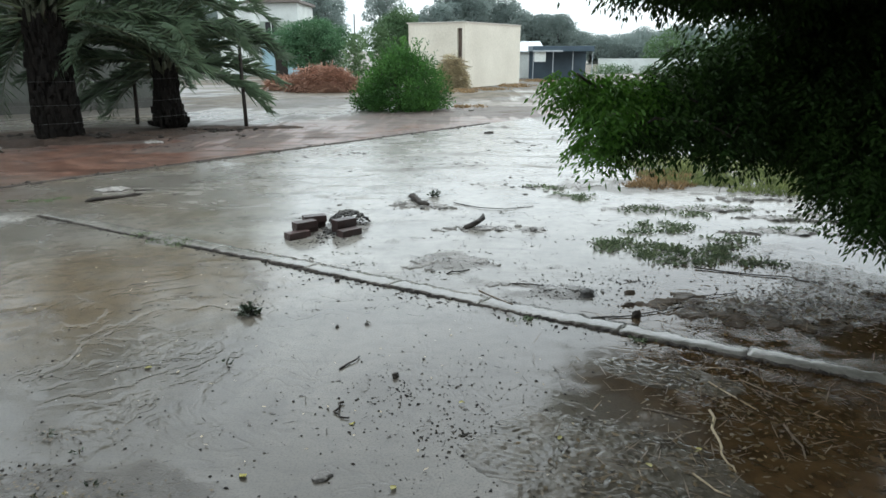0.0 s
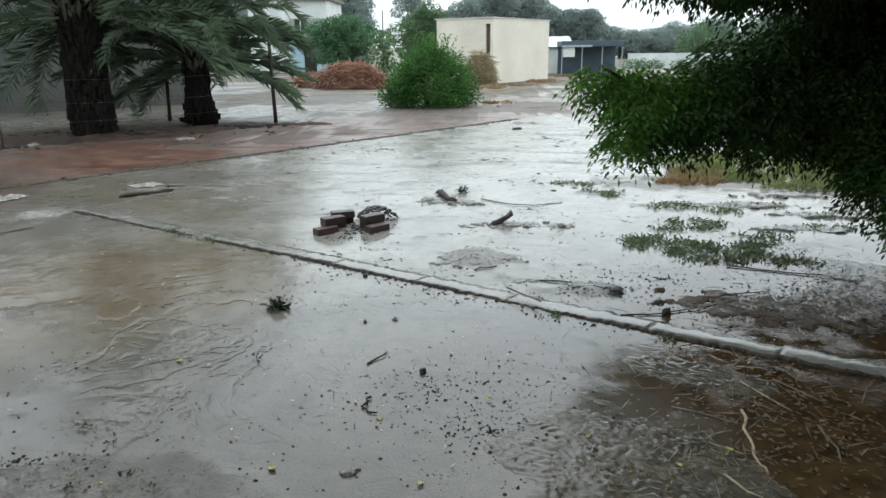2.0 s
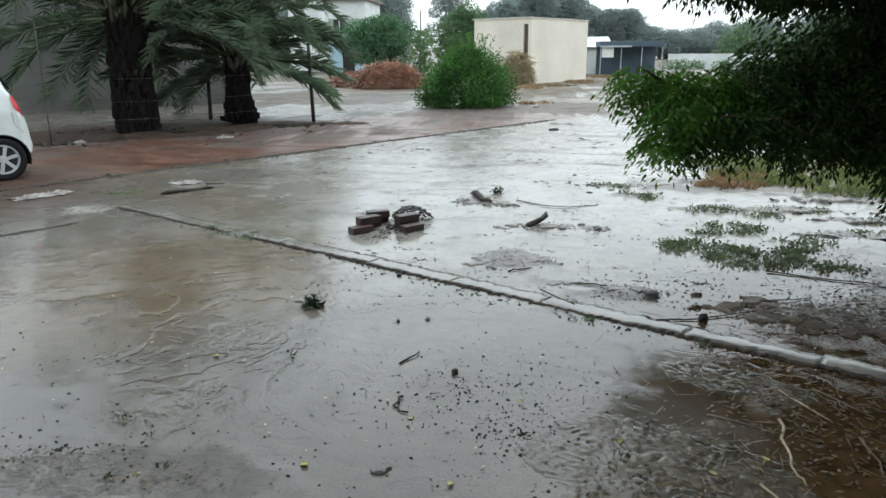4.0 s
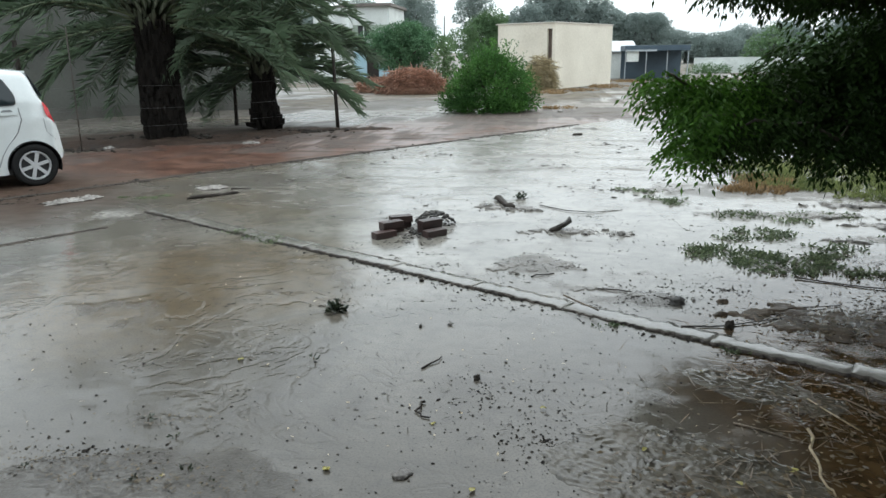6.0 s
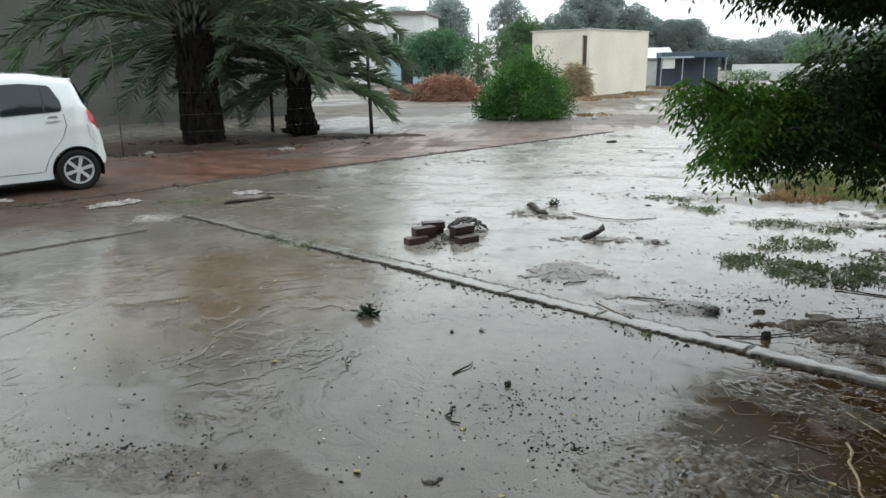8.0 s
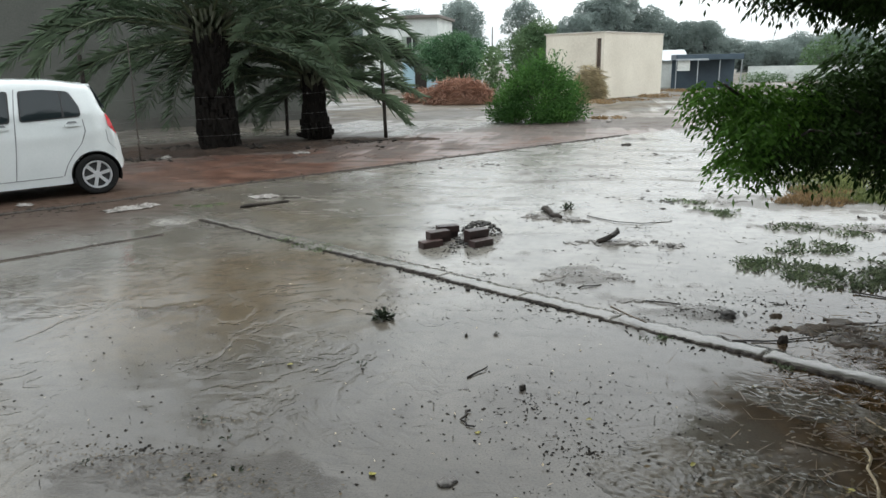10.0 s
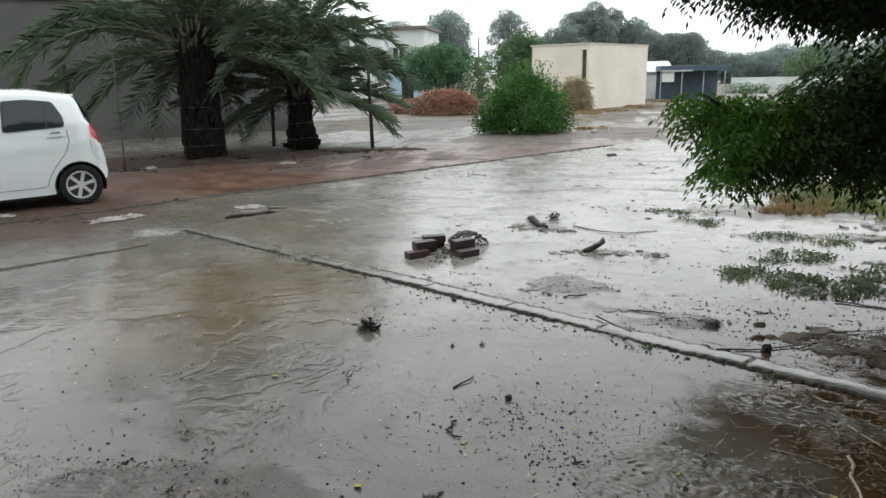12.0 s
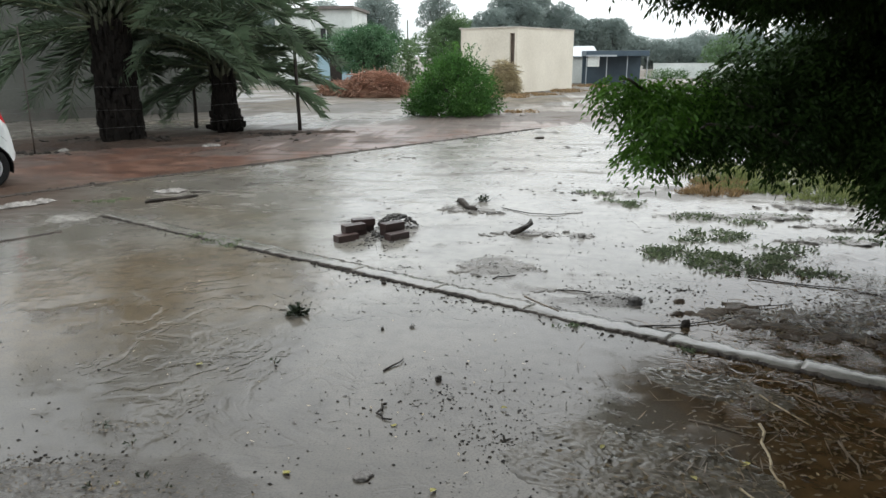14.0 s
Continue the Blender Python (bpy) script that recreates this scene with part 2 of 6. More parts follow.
CONCRETE = surface("wet_concrete", (0.095, 0.088, 0.076), (0.20, 0.186, 0.162), 3.5, (0.14, 0.4), 0.5, 60, size=0.006)
KERB_TOP = surface("wet_cast_edging", (0.115, 0.107, 0.092), (0.205, 0.192, 0.168), 3.5, (0.08, 0.24), 0.4, 30, size=0.004, specular=0.5)
CONCRETE_DARK = surface("dark_rough_concrete", (0.03, 0.025, 0.022), (0.085, 0.07, 0.058), 6, (0.55, 0.85), 0.8, 50, specular=0.2)
ROOF_EDGE = surface("stained_roof_edge", (0.10, 0.085, 0.075), (0.20, 0.17, 0.15), 2, (0.5, 0.8), 0.2, 30)
DARK_OPENING = surface("dark_window_opening", (0.02, 0.02, 0.022), (0.05, 0.05, 0.05), 2, (0.15, 0.3), 0)
STEEL_GREY = surface("galvanised_sheet", (0.30, 0.33, 0.35), (0.45, 0.48, 0.50), 1.5, (0.35, 0.55), 0.1, 20, metal=0.6)
SHED_BLUE = surface("faded_blue_sheet", (0.035, 0.058, 0.080), (0.066, 0.098, 0.125), 1.5, (0.4, 0.6), 0.1, 20)
BARK = surface("wet_bark", (0.025, 0.02, 0.016), (0.075, 0.058, 0.045), 6, (0.4, 0.7), 0.8, 45, size=0.02)
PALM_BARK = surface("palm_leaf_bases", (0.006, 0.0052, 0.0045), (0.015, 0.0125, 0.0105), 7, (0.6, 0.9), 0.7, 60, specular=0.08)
PALM_LEAF = surface("palm_leaflet", (0.075, 0.115, 0.065), (0.175, 0.235, 0.145), 1.2, (0.35, 0.5), 0, specular=0.4, random_tint=0.35, through_light=0.25)
PALM_STALK = surface("palm_midrib", (0.06, 0.085, 0.04), (0.13, 0.15, 0.08), 3, (0.4, 0.6), 0)
PALM_BASE = surface("dull_leaf_base", (0.05, 0.056, 0.036), (0.115, 0.12, 0.08), 4, (0.5, 0.8), 0.3, 40, specular=0.2)
NEEM_LEAF = surface("green_leaflet", (0.015, 0.034, 0.007), (0.038, 0.076, 0.015), 1.6, (0.5, 0.7), 0, random_tint=0.35, per_island=True, through_light=0.14, specular=0.15)
NEEM_PALE = surface("light_green_leaflet", (0.033, 0.088, 0.011), (0.088, 0.19, 0.026), 1.6, (0.45, 0.6), 0, random_tint=0.35, per_island=True, through_light=0.35, specular=0.25)
BUSH_LEAF = surface("bush_leaf", (0.032, 0.088, 0.020), (0.085, 0.19, 0.04), 1.4, (0.6, 0.8), 0, random_tint=0.4, per_island=True, through_light=0.3, specular=0.25)
MANGO_LEAF = surface("dark_broad_leaf", (0.055, 0.125, 0.060), (0.12, 0.215, 0.11), 1.0, (0.65, 0.85), 0, random_tint=0.35, per_island=True, through_light=0.25, specular=0.25)
# far leaves greyed and paled in colour to stand in for rain haze
FAR_LEAF = surface("haze_paled_leaf", (0.22, 0.27, 0.25), (0.32, 0.37, 0.345), 0.4, (0.8, 0.95), 0, specular=0.2, random_tint=0.2, per_island=True, through_light=0.45)
PALE_LEAF = surface("pale_green_leaf", (0.085, 0.145, 0.07), (0.15, 0.22, 0.11), 0.5, (0.8, 0.95), 0, specular=0.2, random_tint=0.3, per_island=True, through_light=0.3)
GRASS = surface("wet_grass_blade", (0.085, 0.12, 0.06), (0.19, 0.23, 0.125), 5, (0.5, 0.7), 0, random_tint=0.4, per_island=True, through_light=0.3)
BANK_GRASS = surface("yellowish_bank_grass", (0.11, 0.14, 0.045), (0.24, 0.27, 0.10), 2, (0.5, 0.7), 0, random_tint=0.4, per_island=True, through_light=0.3)
GRASS_DRY = surface("dry_grass_blade", (0.20, 0.13, 0.06), (0.33, 0.22, 0.11), 2, (0.4, 0.6), 0, random_tint=0.4, per_island=True, through_light=0.2)
RED_BRUSH = surface("cut_reddish_brush", (0.24, 0.12, 0.078), (0.42, 0.25, 0.175), 2, (0.6, 0.8), 0, random_tint=0.4, per_island=True)
HAY = surface("old_hay", (0.34, 0.28, 0.17), (0.54, 0.46, 0.30), 2, (0.6, 0.8), 0, random_tint=0.4, per_island=True)
BRICK = surface("wet_fired_brick", (0.022, 0.012, 0.010), (0.056, 0.030, 0.026), 9, (0.35, 0.65), 0.5, 70, random_tint=0.25)
WOOD_WET = surface("sodden_wood", (0.014, 0.011, 0.009), (0.05, 0.04, 0.032), 8, (0.5, 0.8), 0.6, 60, specular=0.25)
TWIG = surface("dead_twig", (0.07, 0.048, 0.03), (0.20, 0.15, 0.10), 6, (0.35, 0.6), 0.3, 60, random_tint=0.4, per_island=True)
STRAW = surface("bleached_straw_stick", (0.26, 0.20, 0.12), (0.42, 0.34, 0.22), 6, (0.4, 0.6), 0.2, 60)
CLOD = surface("wet_mud_clod", (0.012, 0.010, 0.009), (0.05, 0.042, 0.034), 20, (0.6, 0.9), 0.6, 80, random_tint=0.4, per_island=True, specular=0.2)
STONE = surface("small_wet_stone", (0.06, 0.054, 0.05), (0.16, 0.145, 0.13), 12, (0.4, 0.7), 0.4, 70, random_tint=0.4, per_island=True)
ASH = surface("wet_ash", (0.022, 0.020, 0.018), (0.075, 0.068, 0.060), 9, (0.55, 0.8), 0.8, 60)
CLOTH = surface("muddy_white_cloth", (0.13, 0.115, 0.10), (0.42, 0.39, 0.36), 14, (0.5, 0.8), 0.4, 60)
LITTER_LEAF = surface("fallen_leaf", (0.035, 0.024, 0.011), (0.10, 0.068, 0.028), 10, (0.3, 0.5), 0, random_tint=0.5, per_island=True)
YELLOW_LEAF = surface("fallen_yellow_leaf", (0.20, 0.175, 0.03), (0.32, 0.28, 0.06), 20, (0.3, 0.5), 0)
WIRE = surface("galvanised_wire", (0.12, 0.12, 0.12), (0.2, 0.2, 0.2), 5, (0.4, 0.5), 0, metal=0.7)


# ---- builders ----
def thing(name, label, category, at=(0, 0, 0), turn=0.0, group="", kind=""):
    e = new(name)
    e.matrix_world = pose(*at, 0, 0, turn)
    e.empty_display_size = 0.2
    return tagged(e, label, category, group, kind)


def mesh_of(name, bm, material, smooth=False):
    me = bpy.data.meshes.new(name)
    bm.to_mesh(me)
    bm.free()
    for p in me.polygons:
        p.use_smooth = smooth
    me.materials.append(material)
    return me


def part(name, bm, material, parent, label="", smooth=False):
    me = bm if isinstance(bm, bpy.types.Mesh) else mesh_of(name, bm, material, smooth)
    ob = new(name, me)
    ob.parent = parent
    return tagged(ob, label)


def solid(name, bm, material, label, category, at=(0, 0, 0), turn=0.0, group="", kind="", smooth=False):
    ob = new(name, bm if isinstance(bm, bpy.types.Mesh) else mesh_of(name, bm, material, smooth))
    ob.matrix_world = pose(*at, 0, 0, turn)
    return tagged(ob, label, category, group, kind)


def box(bm, x0, y0, z0, x1, y1, z1, bevel=0.0, m=None):
    r = bmesh.ops.create_cube(bm, size=1.0)
    mm = Matrix.Translation(((x0 + x1) / 2, (y0 + y1) / 2, (z0 + z1) / 2)) @ Matrix.Diagonal((x1 - x0, y1 - y0, z1 - z0, 1))
    bmesh.ops.transform(bm, matrix=(m @ mm) if m else mm, verts=r["verts"])
    if bevel:
        edges = list({e for v in r["verts"] for e in v.link_edges})
        bmesh.ops.bevel(bm, geom=edges, offset=bevel, segments=2, affect="EDGES", profile=0.6)
    return bm


def tube(bm, pts, radii, sides=7, cap=True):
    """A round bar along points."""
    rings = []
    pts = [Vector(p) for p in pts]
    for i, p in enumerate(pts):
        d = (pts[min(i + 1, len(pts) - 1)] - pts[max(i - 1, 0)]).normalized()
        a = d.cross(Vector((0, 0, 1)) if abs(d.z) < 0.9 else Vector((1, 0, 0))).normalized()
        c = d.cross(a)
        r = radii[i] if hasattr(radii, "__len__") else radii
        rings.append([bm.verts.new(p + (a * math.cos(k * math.tau / sides) + c * math.sin(k * math.tau / sides)) * r) for k in range(sides)])
    for q, w in zip(rings, rings[1:]):
        for k in range(sides):
            bm.faces.new((q[k], q[(k + 1) % sides], w[(k + 1) % sides], w[k]))
    if cap:
        bm.faces.new(rings[0][::-1])
        bm.faces.new(rings[-1])
    return bm


def blades(name, base, way, side, length, width, material, fold=0.25, droop=0.0):
    """Many folded leaf blades in one mesh: arrays of base points, directions, sideways directions, lengths and widths."""
    k = len(base)
    length, width = np.broadcast_to(length, k)[:, None], np.broadcast_to(width, k)[:, None]
    way = way / np.linalg.norm(way, axis=1)[:, None]
    up = np.cross(way, side)
    up /= np.linalg.norm(up, axis=1)[:, None] + 1e-9
    side = np.cross(up, way)
    mid = base + way * length * 0.45 - up * width * fold
    tip = base + way * length - np.array((0, 0, 1.0)) * length * droop
    v = np.stack([base, mid + side * width * 0.5 + up * width * fold, tip, mid - side * width * 0.5 + up * width * fold], 1).reshape(-1, 3)
    i = np.arange(k)[:, None] * 4
    f = np.concatenate([i + (0, 1, 2), i + (0, 2, 3)], 1).reshape(-1, 3)
    me = bpy.data.meshes.new(name)
    me.vertices.add(len(v))
    me.vertices.foreach_set("co", v.ravel())
    me.loops.add(f.size)
    me.loops.foreach_set("vertex_index", f.ravel().astype(np.int32))
    me.polygons.add(len(f))
    me.polygons.foreach_set("loop_start", np.arange(0, f.size, 3, dtype=np.int32))
    me.polygons.foreach_set("loop_total", np.full(len(f), 3, dtype=np.int32))
    me.update(calc_edges=True)
    me.materials.append(material)
    return me


def unit(rng, k):
    v = rng.normal(size=(k, 3))
    return v / np.linalg.norm(v, axis=1)[:, None]


def clumped(rng, clumps, density, shell=0.35):
    """Points in rough ellipsoidal clumps (centre, radii), thick towards their outer skin; also their outward ways."""
    ps, ws = [], []
    for c, r in clumps:
        k = max(8, int(density * (r[0] * r[1] + r[1] * r[2] + r[0] * r[2])))
        u = unit(rng, k)
        lump = 1 + 0.18 * np.sin(u[:, :1] * 5.0 + c[0] * 3) * np.cos(u[:, 1:2] * 6.0 + c[1] * 2) + 0.12 * np.sin(u[:, 2:3] * 9 + c[2] * 5)
        d = 1 - shell * rng.random((k, 1)) ** 1.6
        ps.append(np.array(c) + u * np.array(r) * d * lump)
        ws.append(u)
    return np.concatenate(ps), np.concatenate(ws)


# ---- the ground ----
def ground_height(x, y):
    """Low swells of silt; all that would lie below zero is filled with water."""
    def nz(s, ox=0.0, octaves=3):
        return noise.fractal(Vector((x * s + ox, y * s, 0.3)), 0.8, 2.0, octaves)
    h = 0.010 * nz(0.55, 3.1) + 0.006 * nz(1.9, 7.7) + 0.0045 * nz(5.5, 2.2, 2) - 0.0042
    for cx, cy, rx, ry, hh in MOUNDS:
        d = ((x - cx) / rx) ** 2 + ((y - cy) / ry) ** 2
        if d < 4:
            h += hh * math.exp(-1.6 * d) * (0.75 + 0.5 * nz(4.0, 1.0))
    if y > 9:
        h += min(0.03, (y - 9) * 0.0022) * (0.25 + 1.1 * nz(0.30, 2.0))
    return max(0.0, h)


MOUNDS = [(0.05, 5.55, 0.32, 0.28, 0.030), (0.95, 4.75, 0.26, 0.20, 0.035), (2.0, 4.35, 0.45, 0.30, 0.030), (-0.98, 6.85, 0.22, 0.2, 0.05),
          (0.35, 6.75, 0.35, 0.25, 0.014), (0.9, 6.63, 0.14, 0.12, 0.02), (1.9, 5.7, 0.6, 0.4, 0.018), (2.4, 7.5, 0.6, 0.3, 0.02), (1.5, 8.3, 0.4, 0.25, 0.016),
          (3.6, 8.9, 1.2, 0.7, 0.03), (-7.3, 14.7, 2.6, 1.0, 0.07), (-5.2, 15.9, 1.5, 0.7, 0.06), (2.6, 3.2, 0.7, 0.5, 0.02),
          (3.4, 4.6, 0.9, 0.7, 0.04), (-2.6, 6.25, 0.28, 0.16, 0.025), (-3.1, 15.8, 1.0, 0.3, 0.02), (-0.9, 21.2, 1.8, 1.2, 0.08), (-1.2, 2.35, 0.6, 0.25, 0.015)]


def steps(a, b, fine, lo, hi):
    """Grid lines, fine between a and b, ever wider towards lo and hi."""
    mid = list(np.arange(a, b + fine / 2, fine))
    out, s, v = [], fine, mid[-1]
    while v < hi:
        s *= 1.13
        v += s
        out.append(v)
    back, s, v = [], fine, mid[0]
    while v > lo:
        s *= 1.13
        v -= s
        back.append(v)
    return back[::-1] + mid + out


gx, gy = steps(-5.2, 3.6, 0.032, -1500, 1500), steps(1.8, 8.2, 0.032, -1500, 2500)
gv = [(x, y, ground_height(x, y) if -60 < x < 60 and -5 < y < 90 else 0.0) for y in gy for x in gx]
w = len(gx)
gf = [(j * w + i, j * w + i + 1, (j + 1) * w + i + 1, (j + 1) * w + i) for j in range(len(gy) - 1) for i in range(w - 1)]
gme = bpy.data.meshes.new("ground")
gme.from_pydata(gv, [], gf)
gme.materials.append(GROUND)
for p in gme.polygons:
    p.use_smooth = True
ground = tagged(new("ground", gme), "rain-soaked muddy ground with puddles and red earth", "ground", kind="structure")


# ---- kerbs ----
def kerb_piece(rng, length, width, height):
    """One worn length of cast edging along x, its rim chipped."""
    bm = bmesh.new()
    k = max(3, int(length / 0.03))
    rows = []
    for i in range(k + 1):
        x = length * i / k
        a, c = rng.uniform(-0.018, 0.016), rng.uniform(-0.02, 0.02)
        z = height * (1 + 0.10 * math.sin(x * 5 + length * 9))
        lip = z * rng.uniform(0.8, 1.0)
        rows.append([bm.verts.new(p) for p in ((x, -width / 2 + a - 0.012, -0.06), (x, -width / 2 + a - 0.004, lip * 0.5), (x, -width / 2 + a + 0.008, lip), (x, -width / 2 + 0.035, z),
                                              (x, width * 0.15 + c, z * 0.9), (x, width / 2 + c, z * 0.25), (x, width / 2 + c, -0.06))])
    for q, r in zip(rows, rows[1:]):
        for j in range(6):
            bm.faces.new((q[j], r[j], r[j + 1], q[j + 1]))
    bm.faces.new(rows[0])
    bm.faces.new(rows[-1][::-1])
    return bm


def kerb(name, label, start, end, width, height, material, seed):
    rng = random.Random(seed)
    start, end = Vector(start), Vector(end)
    d = end - start
    turn = math.degrees(math.atan2(d.y, d.x))
    k = thing(name, label, "kerb", (start.x, start.y, 0), turn, kind="structure")
    x = 0.0
    while x < d.length - 0.2:
        l = min(rng.uniform(0.75, 1.15), d.length - x)
        stone_mesh = mesh_of("edging_stone", kerb_piece(rng, l - 0.004, width, height * rng.uniform(0.85, 1.1)), material)
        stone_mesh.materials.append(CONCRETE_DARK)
        # the front strips of each stone take the darker concrete
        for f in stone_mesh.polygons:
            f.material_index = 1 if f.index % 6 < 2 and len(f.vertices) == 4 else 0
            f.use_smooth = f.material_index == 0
        p = part("edging_stone", stone_mesh, material, k)
        p.matrix_local = pose(x, rng.uniform(-0.008, 0.008), 0, 0, 0, rng.uniform(-0.6, 0.6))
        x += l
    return k


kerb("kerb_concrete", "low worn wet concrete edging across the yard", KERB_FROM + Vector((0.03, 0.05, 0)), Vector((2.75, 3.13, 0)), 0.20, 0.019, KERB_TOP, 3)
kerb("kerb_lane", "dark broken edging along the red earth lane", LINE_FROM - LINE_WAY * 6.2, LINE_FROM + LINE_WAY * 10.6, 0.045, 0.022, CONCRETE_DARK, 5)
kerb("kerb_side", "thin dark edging half sunk in the mud", Vector((-5.9, 4.78, 0)), Vector((-4.45, 6.56, 0)), 0.035, 0.014, CONCRETE_DARK, 8)


# ---- walls and houses ----
def wall_box(bm, length, thick, z0, z1, openings=()):
    """A wall along x with openings (x0, x1, z0, z1) cut right through it."""
    xs = sorted({0, length, *[v for o in openings for v in o[:2]]})
    zs = sorted({z0, z1, *[v for o in openings for v in o[2:]]})
    for a, c in zip(xs, xs[1:]):
        for e, f in zip(zs, zs[1:]):
            mx, mz = (a + c) / 2, (e + f) / 2
            if not any(o[0] < mx < o[1] and o[2] < mz < o[3] for o in openings):
                box(bm, a, 0, e, c, thick, f)
    bmesh.ops.remove_doubles(bm, verts=bm.verts, dist=0.0005)
    return bm


# the long grey house side behind the palms
side_house = thing("plastered_house", "long grey plastered house wall with a dark damp foot", "house", (-26.5, 8.63, 0), math.degrees(math.atan2(0.63, 0.78)))
part("wall", wall_box(bmesh.new(), 22.9, 0.3, 0.34, 4.0), PLASTER_GREY, side_house, "grey cement-plastered wall")
part("plinth", box(bmesh.new(), -0.03, -0.03, -0.2, 22.93, 0.33, 0.34), PLINTH, side_house, "dark damp plinth")
part("side_wall", box(bmesh.new(), 22.62, 0.3, 0.34, 22.9, 9.0, 4.0), PLASTER_GREY, side_house)
part("side_plinth", box(bmesh.new(), 22.6, 0.33, -0.2, 22.93, 9.0, 0.34), PLINTH, side_house)
part("roof", box(bmesh.new(), -0.1, -0.1, 4.0, 23.0, 9.1, 4.18, 0.02), CONCRETE, side_house, "flat concrete roof slab")

# house front outside the view, added to keep sky light off the near leaves
near_house = thing("near_house", "unseen grey house front added behind the yard to block light", "house", (-6.0, -2.4, 0), 0)
part("wall", wall_box(bmesh.new(), 15.0, 0.3, -0.2, 3.6, [(5.4, 6.4, -0.2, 2.1)]), PLASTER_GREY, near_house)
part("door", box(bmesh.new(), 5.4, 0.1, -0.2, 6.4, 0.15, 2.1), WOOD_WET, near_house)
part("roof", box(bmesh.new(), -0.3, -4.0, 3.6, 15.3, 0.9, 3.8, 0.02), CONCRETE, near_house, "flat concrete roof slab")

BARK_BROWN = surface("weathered_brown_boards", (0.07, 0.05, 0.038), (0.14, 0.10, 0.075), 3, (0.6, 0.8), 0.3, 30)

# the windowless cream house at the end of the yard
cream = thing("cream_outbuilding", "cream plastered windowless outbuilding with a flat parapet", "outbuilding", (1.03, 34.0, 0), 58.7)
CL, CW, CH = 6.05, 3.2, 3.0
part("long_wall", box(bmesh.new(), 0, 0, -0.3, CL, 0.16, CH), PLASTER_CREAM, cream)
part("short_wall", box(bmesh.new(), 0, 0.42, -0.3, 0.2, CW - 0.2, CH), PLASTER_CREAM, cream)
part("back_wall", box(bmesh.new(), 0, CW - 0.2, -0.3, CL, CW, CH), PLASTER_CREAM, cream)
part("end_wall", box(bmesh.new(), CL - 0.2, 0.16, -0.3, CL, CW - 0.2, CH), PLASTER_CREAM, cream)
part("lintel", box(bmesh.new(), 0, 0.16, CH - 0.24, 0.2, 0.42, CH), PLASTER_CREAM, cream)
part("roof", box(bmesh.new(), 0.2, 0.16, CH - 0.35, CL - 0.2, CW - 0.2, CH - 0.2), CONCRETE, cream, "flat concrete roof")
bm = bmesh.new()
for a in ((-0.04, -0.04, CL + 0.04, 0.2), (-0.04, CW - 0.24, CL + 0.04, CW + 0.1), (-0.04, 0.2, 0.24, CW - 0.24), (CL - 0.24, 0.2, CL + 0.04, CW - 0.24)):
    box(bm, a[0], a[1], CH, a[2], a[3], CH + 0.06, 0.012)
part("coping", bm, surface("pale_coping", (0.46, 0.42, 0.36), (0.58, 0.53, 0.46), 1.5, (0.6, 0.8), 0.2, 20), cream, "thin pale coping along the parapet")
recess = part("recess", box(bmesh.new(), 0.12, 0.16, -0.2, 0.16, 0.42, CH - 0.24), BARK_BROWN, cream, "dark weathered recess beside the corner")
tooth = mesh_of("toothing_brick", box(bmesh.new(), 0.03, 0.165, 0, 0.12, 0.27, 0.085, 0.006), BARK_BROWN)
for i in range(14):
    part("toothing_brick", tooth, BARK_BROWN, recess).matrix_local = pose(0, 0, 0.05 + 0.19 * i)

# the two-storey house behind the trees
tall = thing("two_storey_house", "weathered white two-storey house with a pale blue lower wall", "house", (-12.97, 51.5, 0), 0)
HT, HL = 5.0, 2.7
# darker greenish wall tone that stands for a shaded recess
SHADED_GREEN = surface("shaded_green_wall", (0.22, 0.27, 0.22), (0.34, 0.39, 0.32), 0.9, (0.6, 0.85), 0.15, 14)
part("upper_wall", box(bmesh.new(), 0, 0, 3.75, HL, 0.3, HT), PLASTER_WHITE, tall, "weathered white upper wall")
part("middle_wall", wall_box(bmesh.new(), HL, 0.3, 2.4, 3.75, [(0.34, 1.16, 2.75, 3.7)]), SHADED_GREEN, tall, "greenish wall with a window, shade put into its colour")
part("lower_wall", wall_box(bmesh.new(), HL, 0.3, -0.3, 2.4, [(0.9, 1.8, -0.3, 2.1)]), PAINT_BLUE, tall, "pale blue lower wall")
part("wing_wall", wall_box(bmesh.new(), 6.0, 0.3, -0.3, HT, [(0.5, 1.5, 2.8, 3.7), (3.0, 4.0, 2.8, 3.7)]), PLASTER_WHITE, tall, "white wing wall in shade").matrix_local = pose(-0.004, 0.002, 0, 0, 0, 132)
part("far_wall", box(bmesh.new(), HL - 0.3, 0.3, -0.3, HL, 6.0, HT), PLASTER_WHITE, tall)
bm = bmesh.new()
foot = [(-0.15, -0.35), (HL + 0.2, -0.35), (HL + 0.2, 6.2), (-4.3, 6.2), (-4.35, 4.4)]
low, high = [[bm.verts.new((x, y, z)) for x, y in foot] for z in (HT, HT + 0.2)]
bm.faces.new(low[::-1]), bm.faces.new(high)
for i in range(5):
    bm.faces.new((low[i], low[(i + 1) % 5], high[(i + 1) % 5], high[i]))
part("roof", bm, ROOF_EDGE, tall, "flat roof with a rusty brown edge")
wdw = part("window", box(bmesh.new(), 0.34, 0.16, 2.75, 1.16, 0.19, 3.7), DARK_OPENING, tall, "dark shuttered window")
part("frame", box(bmesh.new(), 0.72, 0.10, 2.75, 0.78, 0.155, 3.7), PLASTER_WHITE, wdw)
part("door", box(bmesh.new(), 0.9, 0.14, -0.3, 1.8, 0.19, 2.1), WOOD_WET, tall, "dark wooden door")

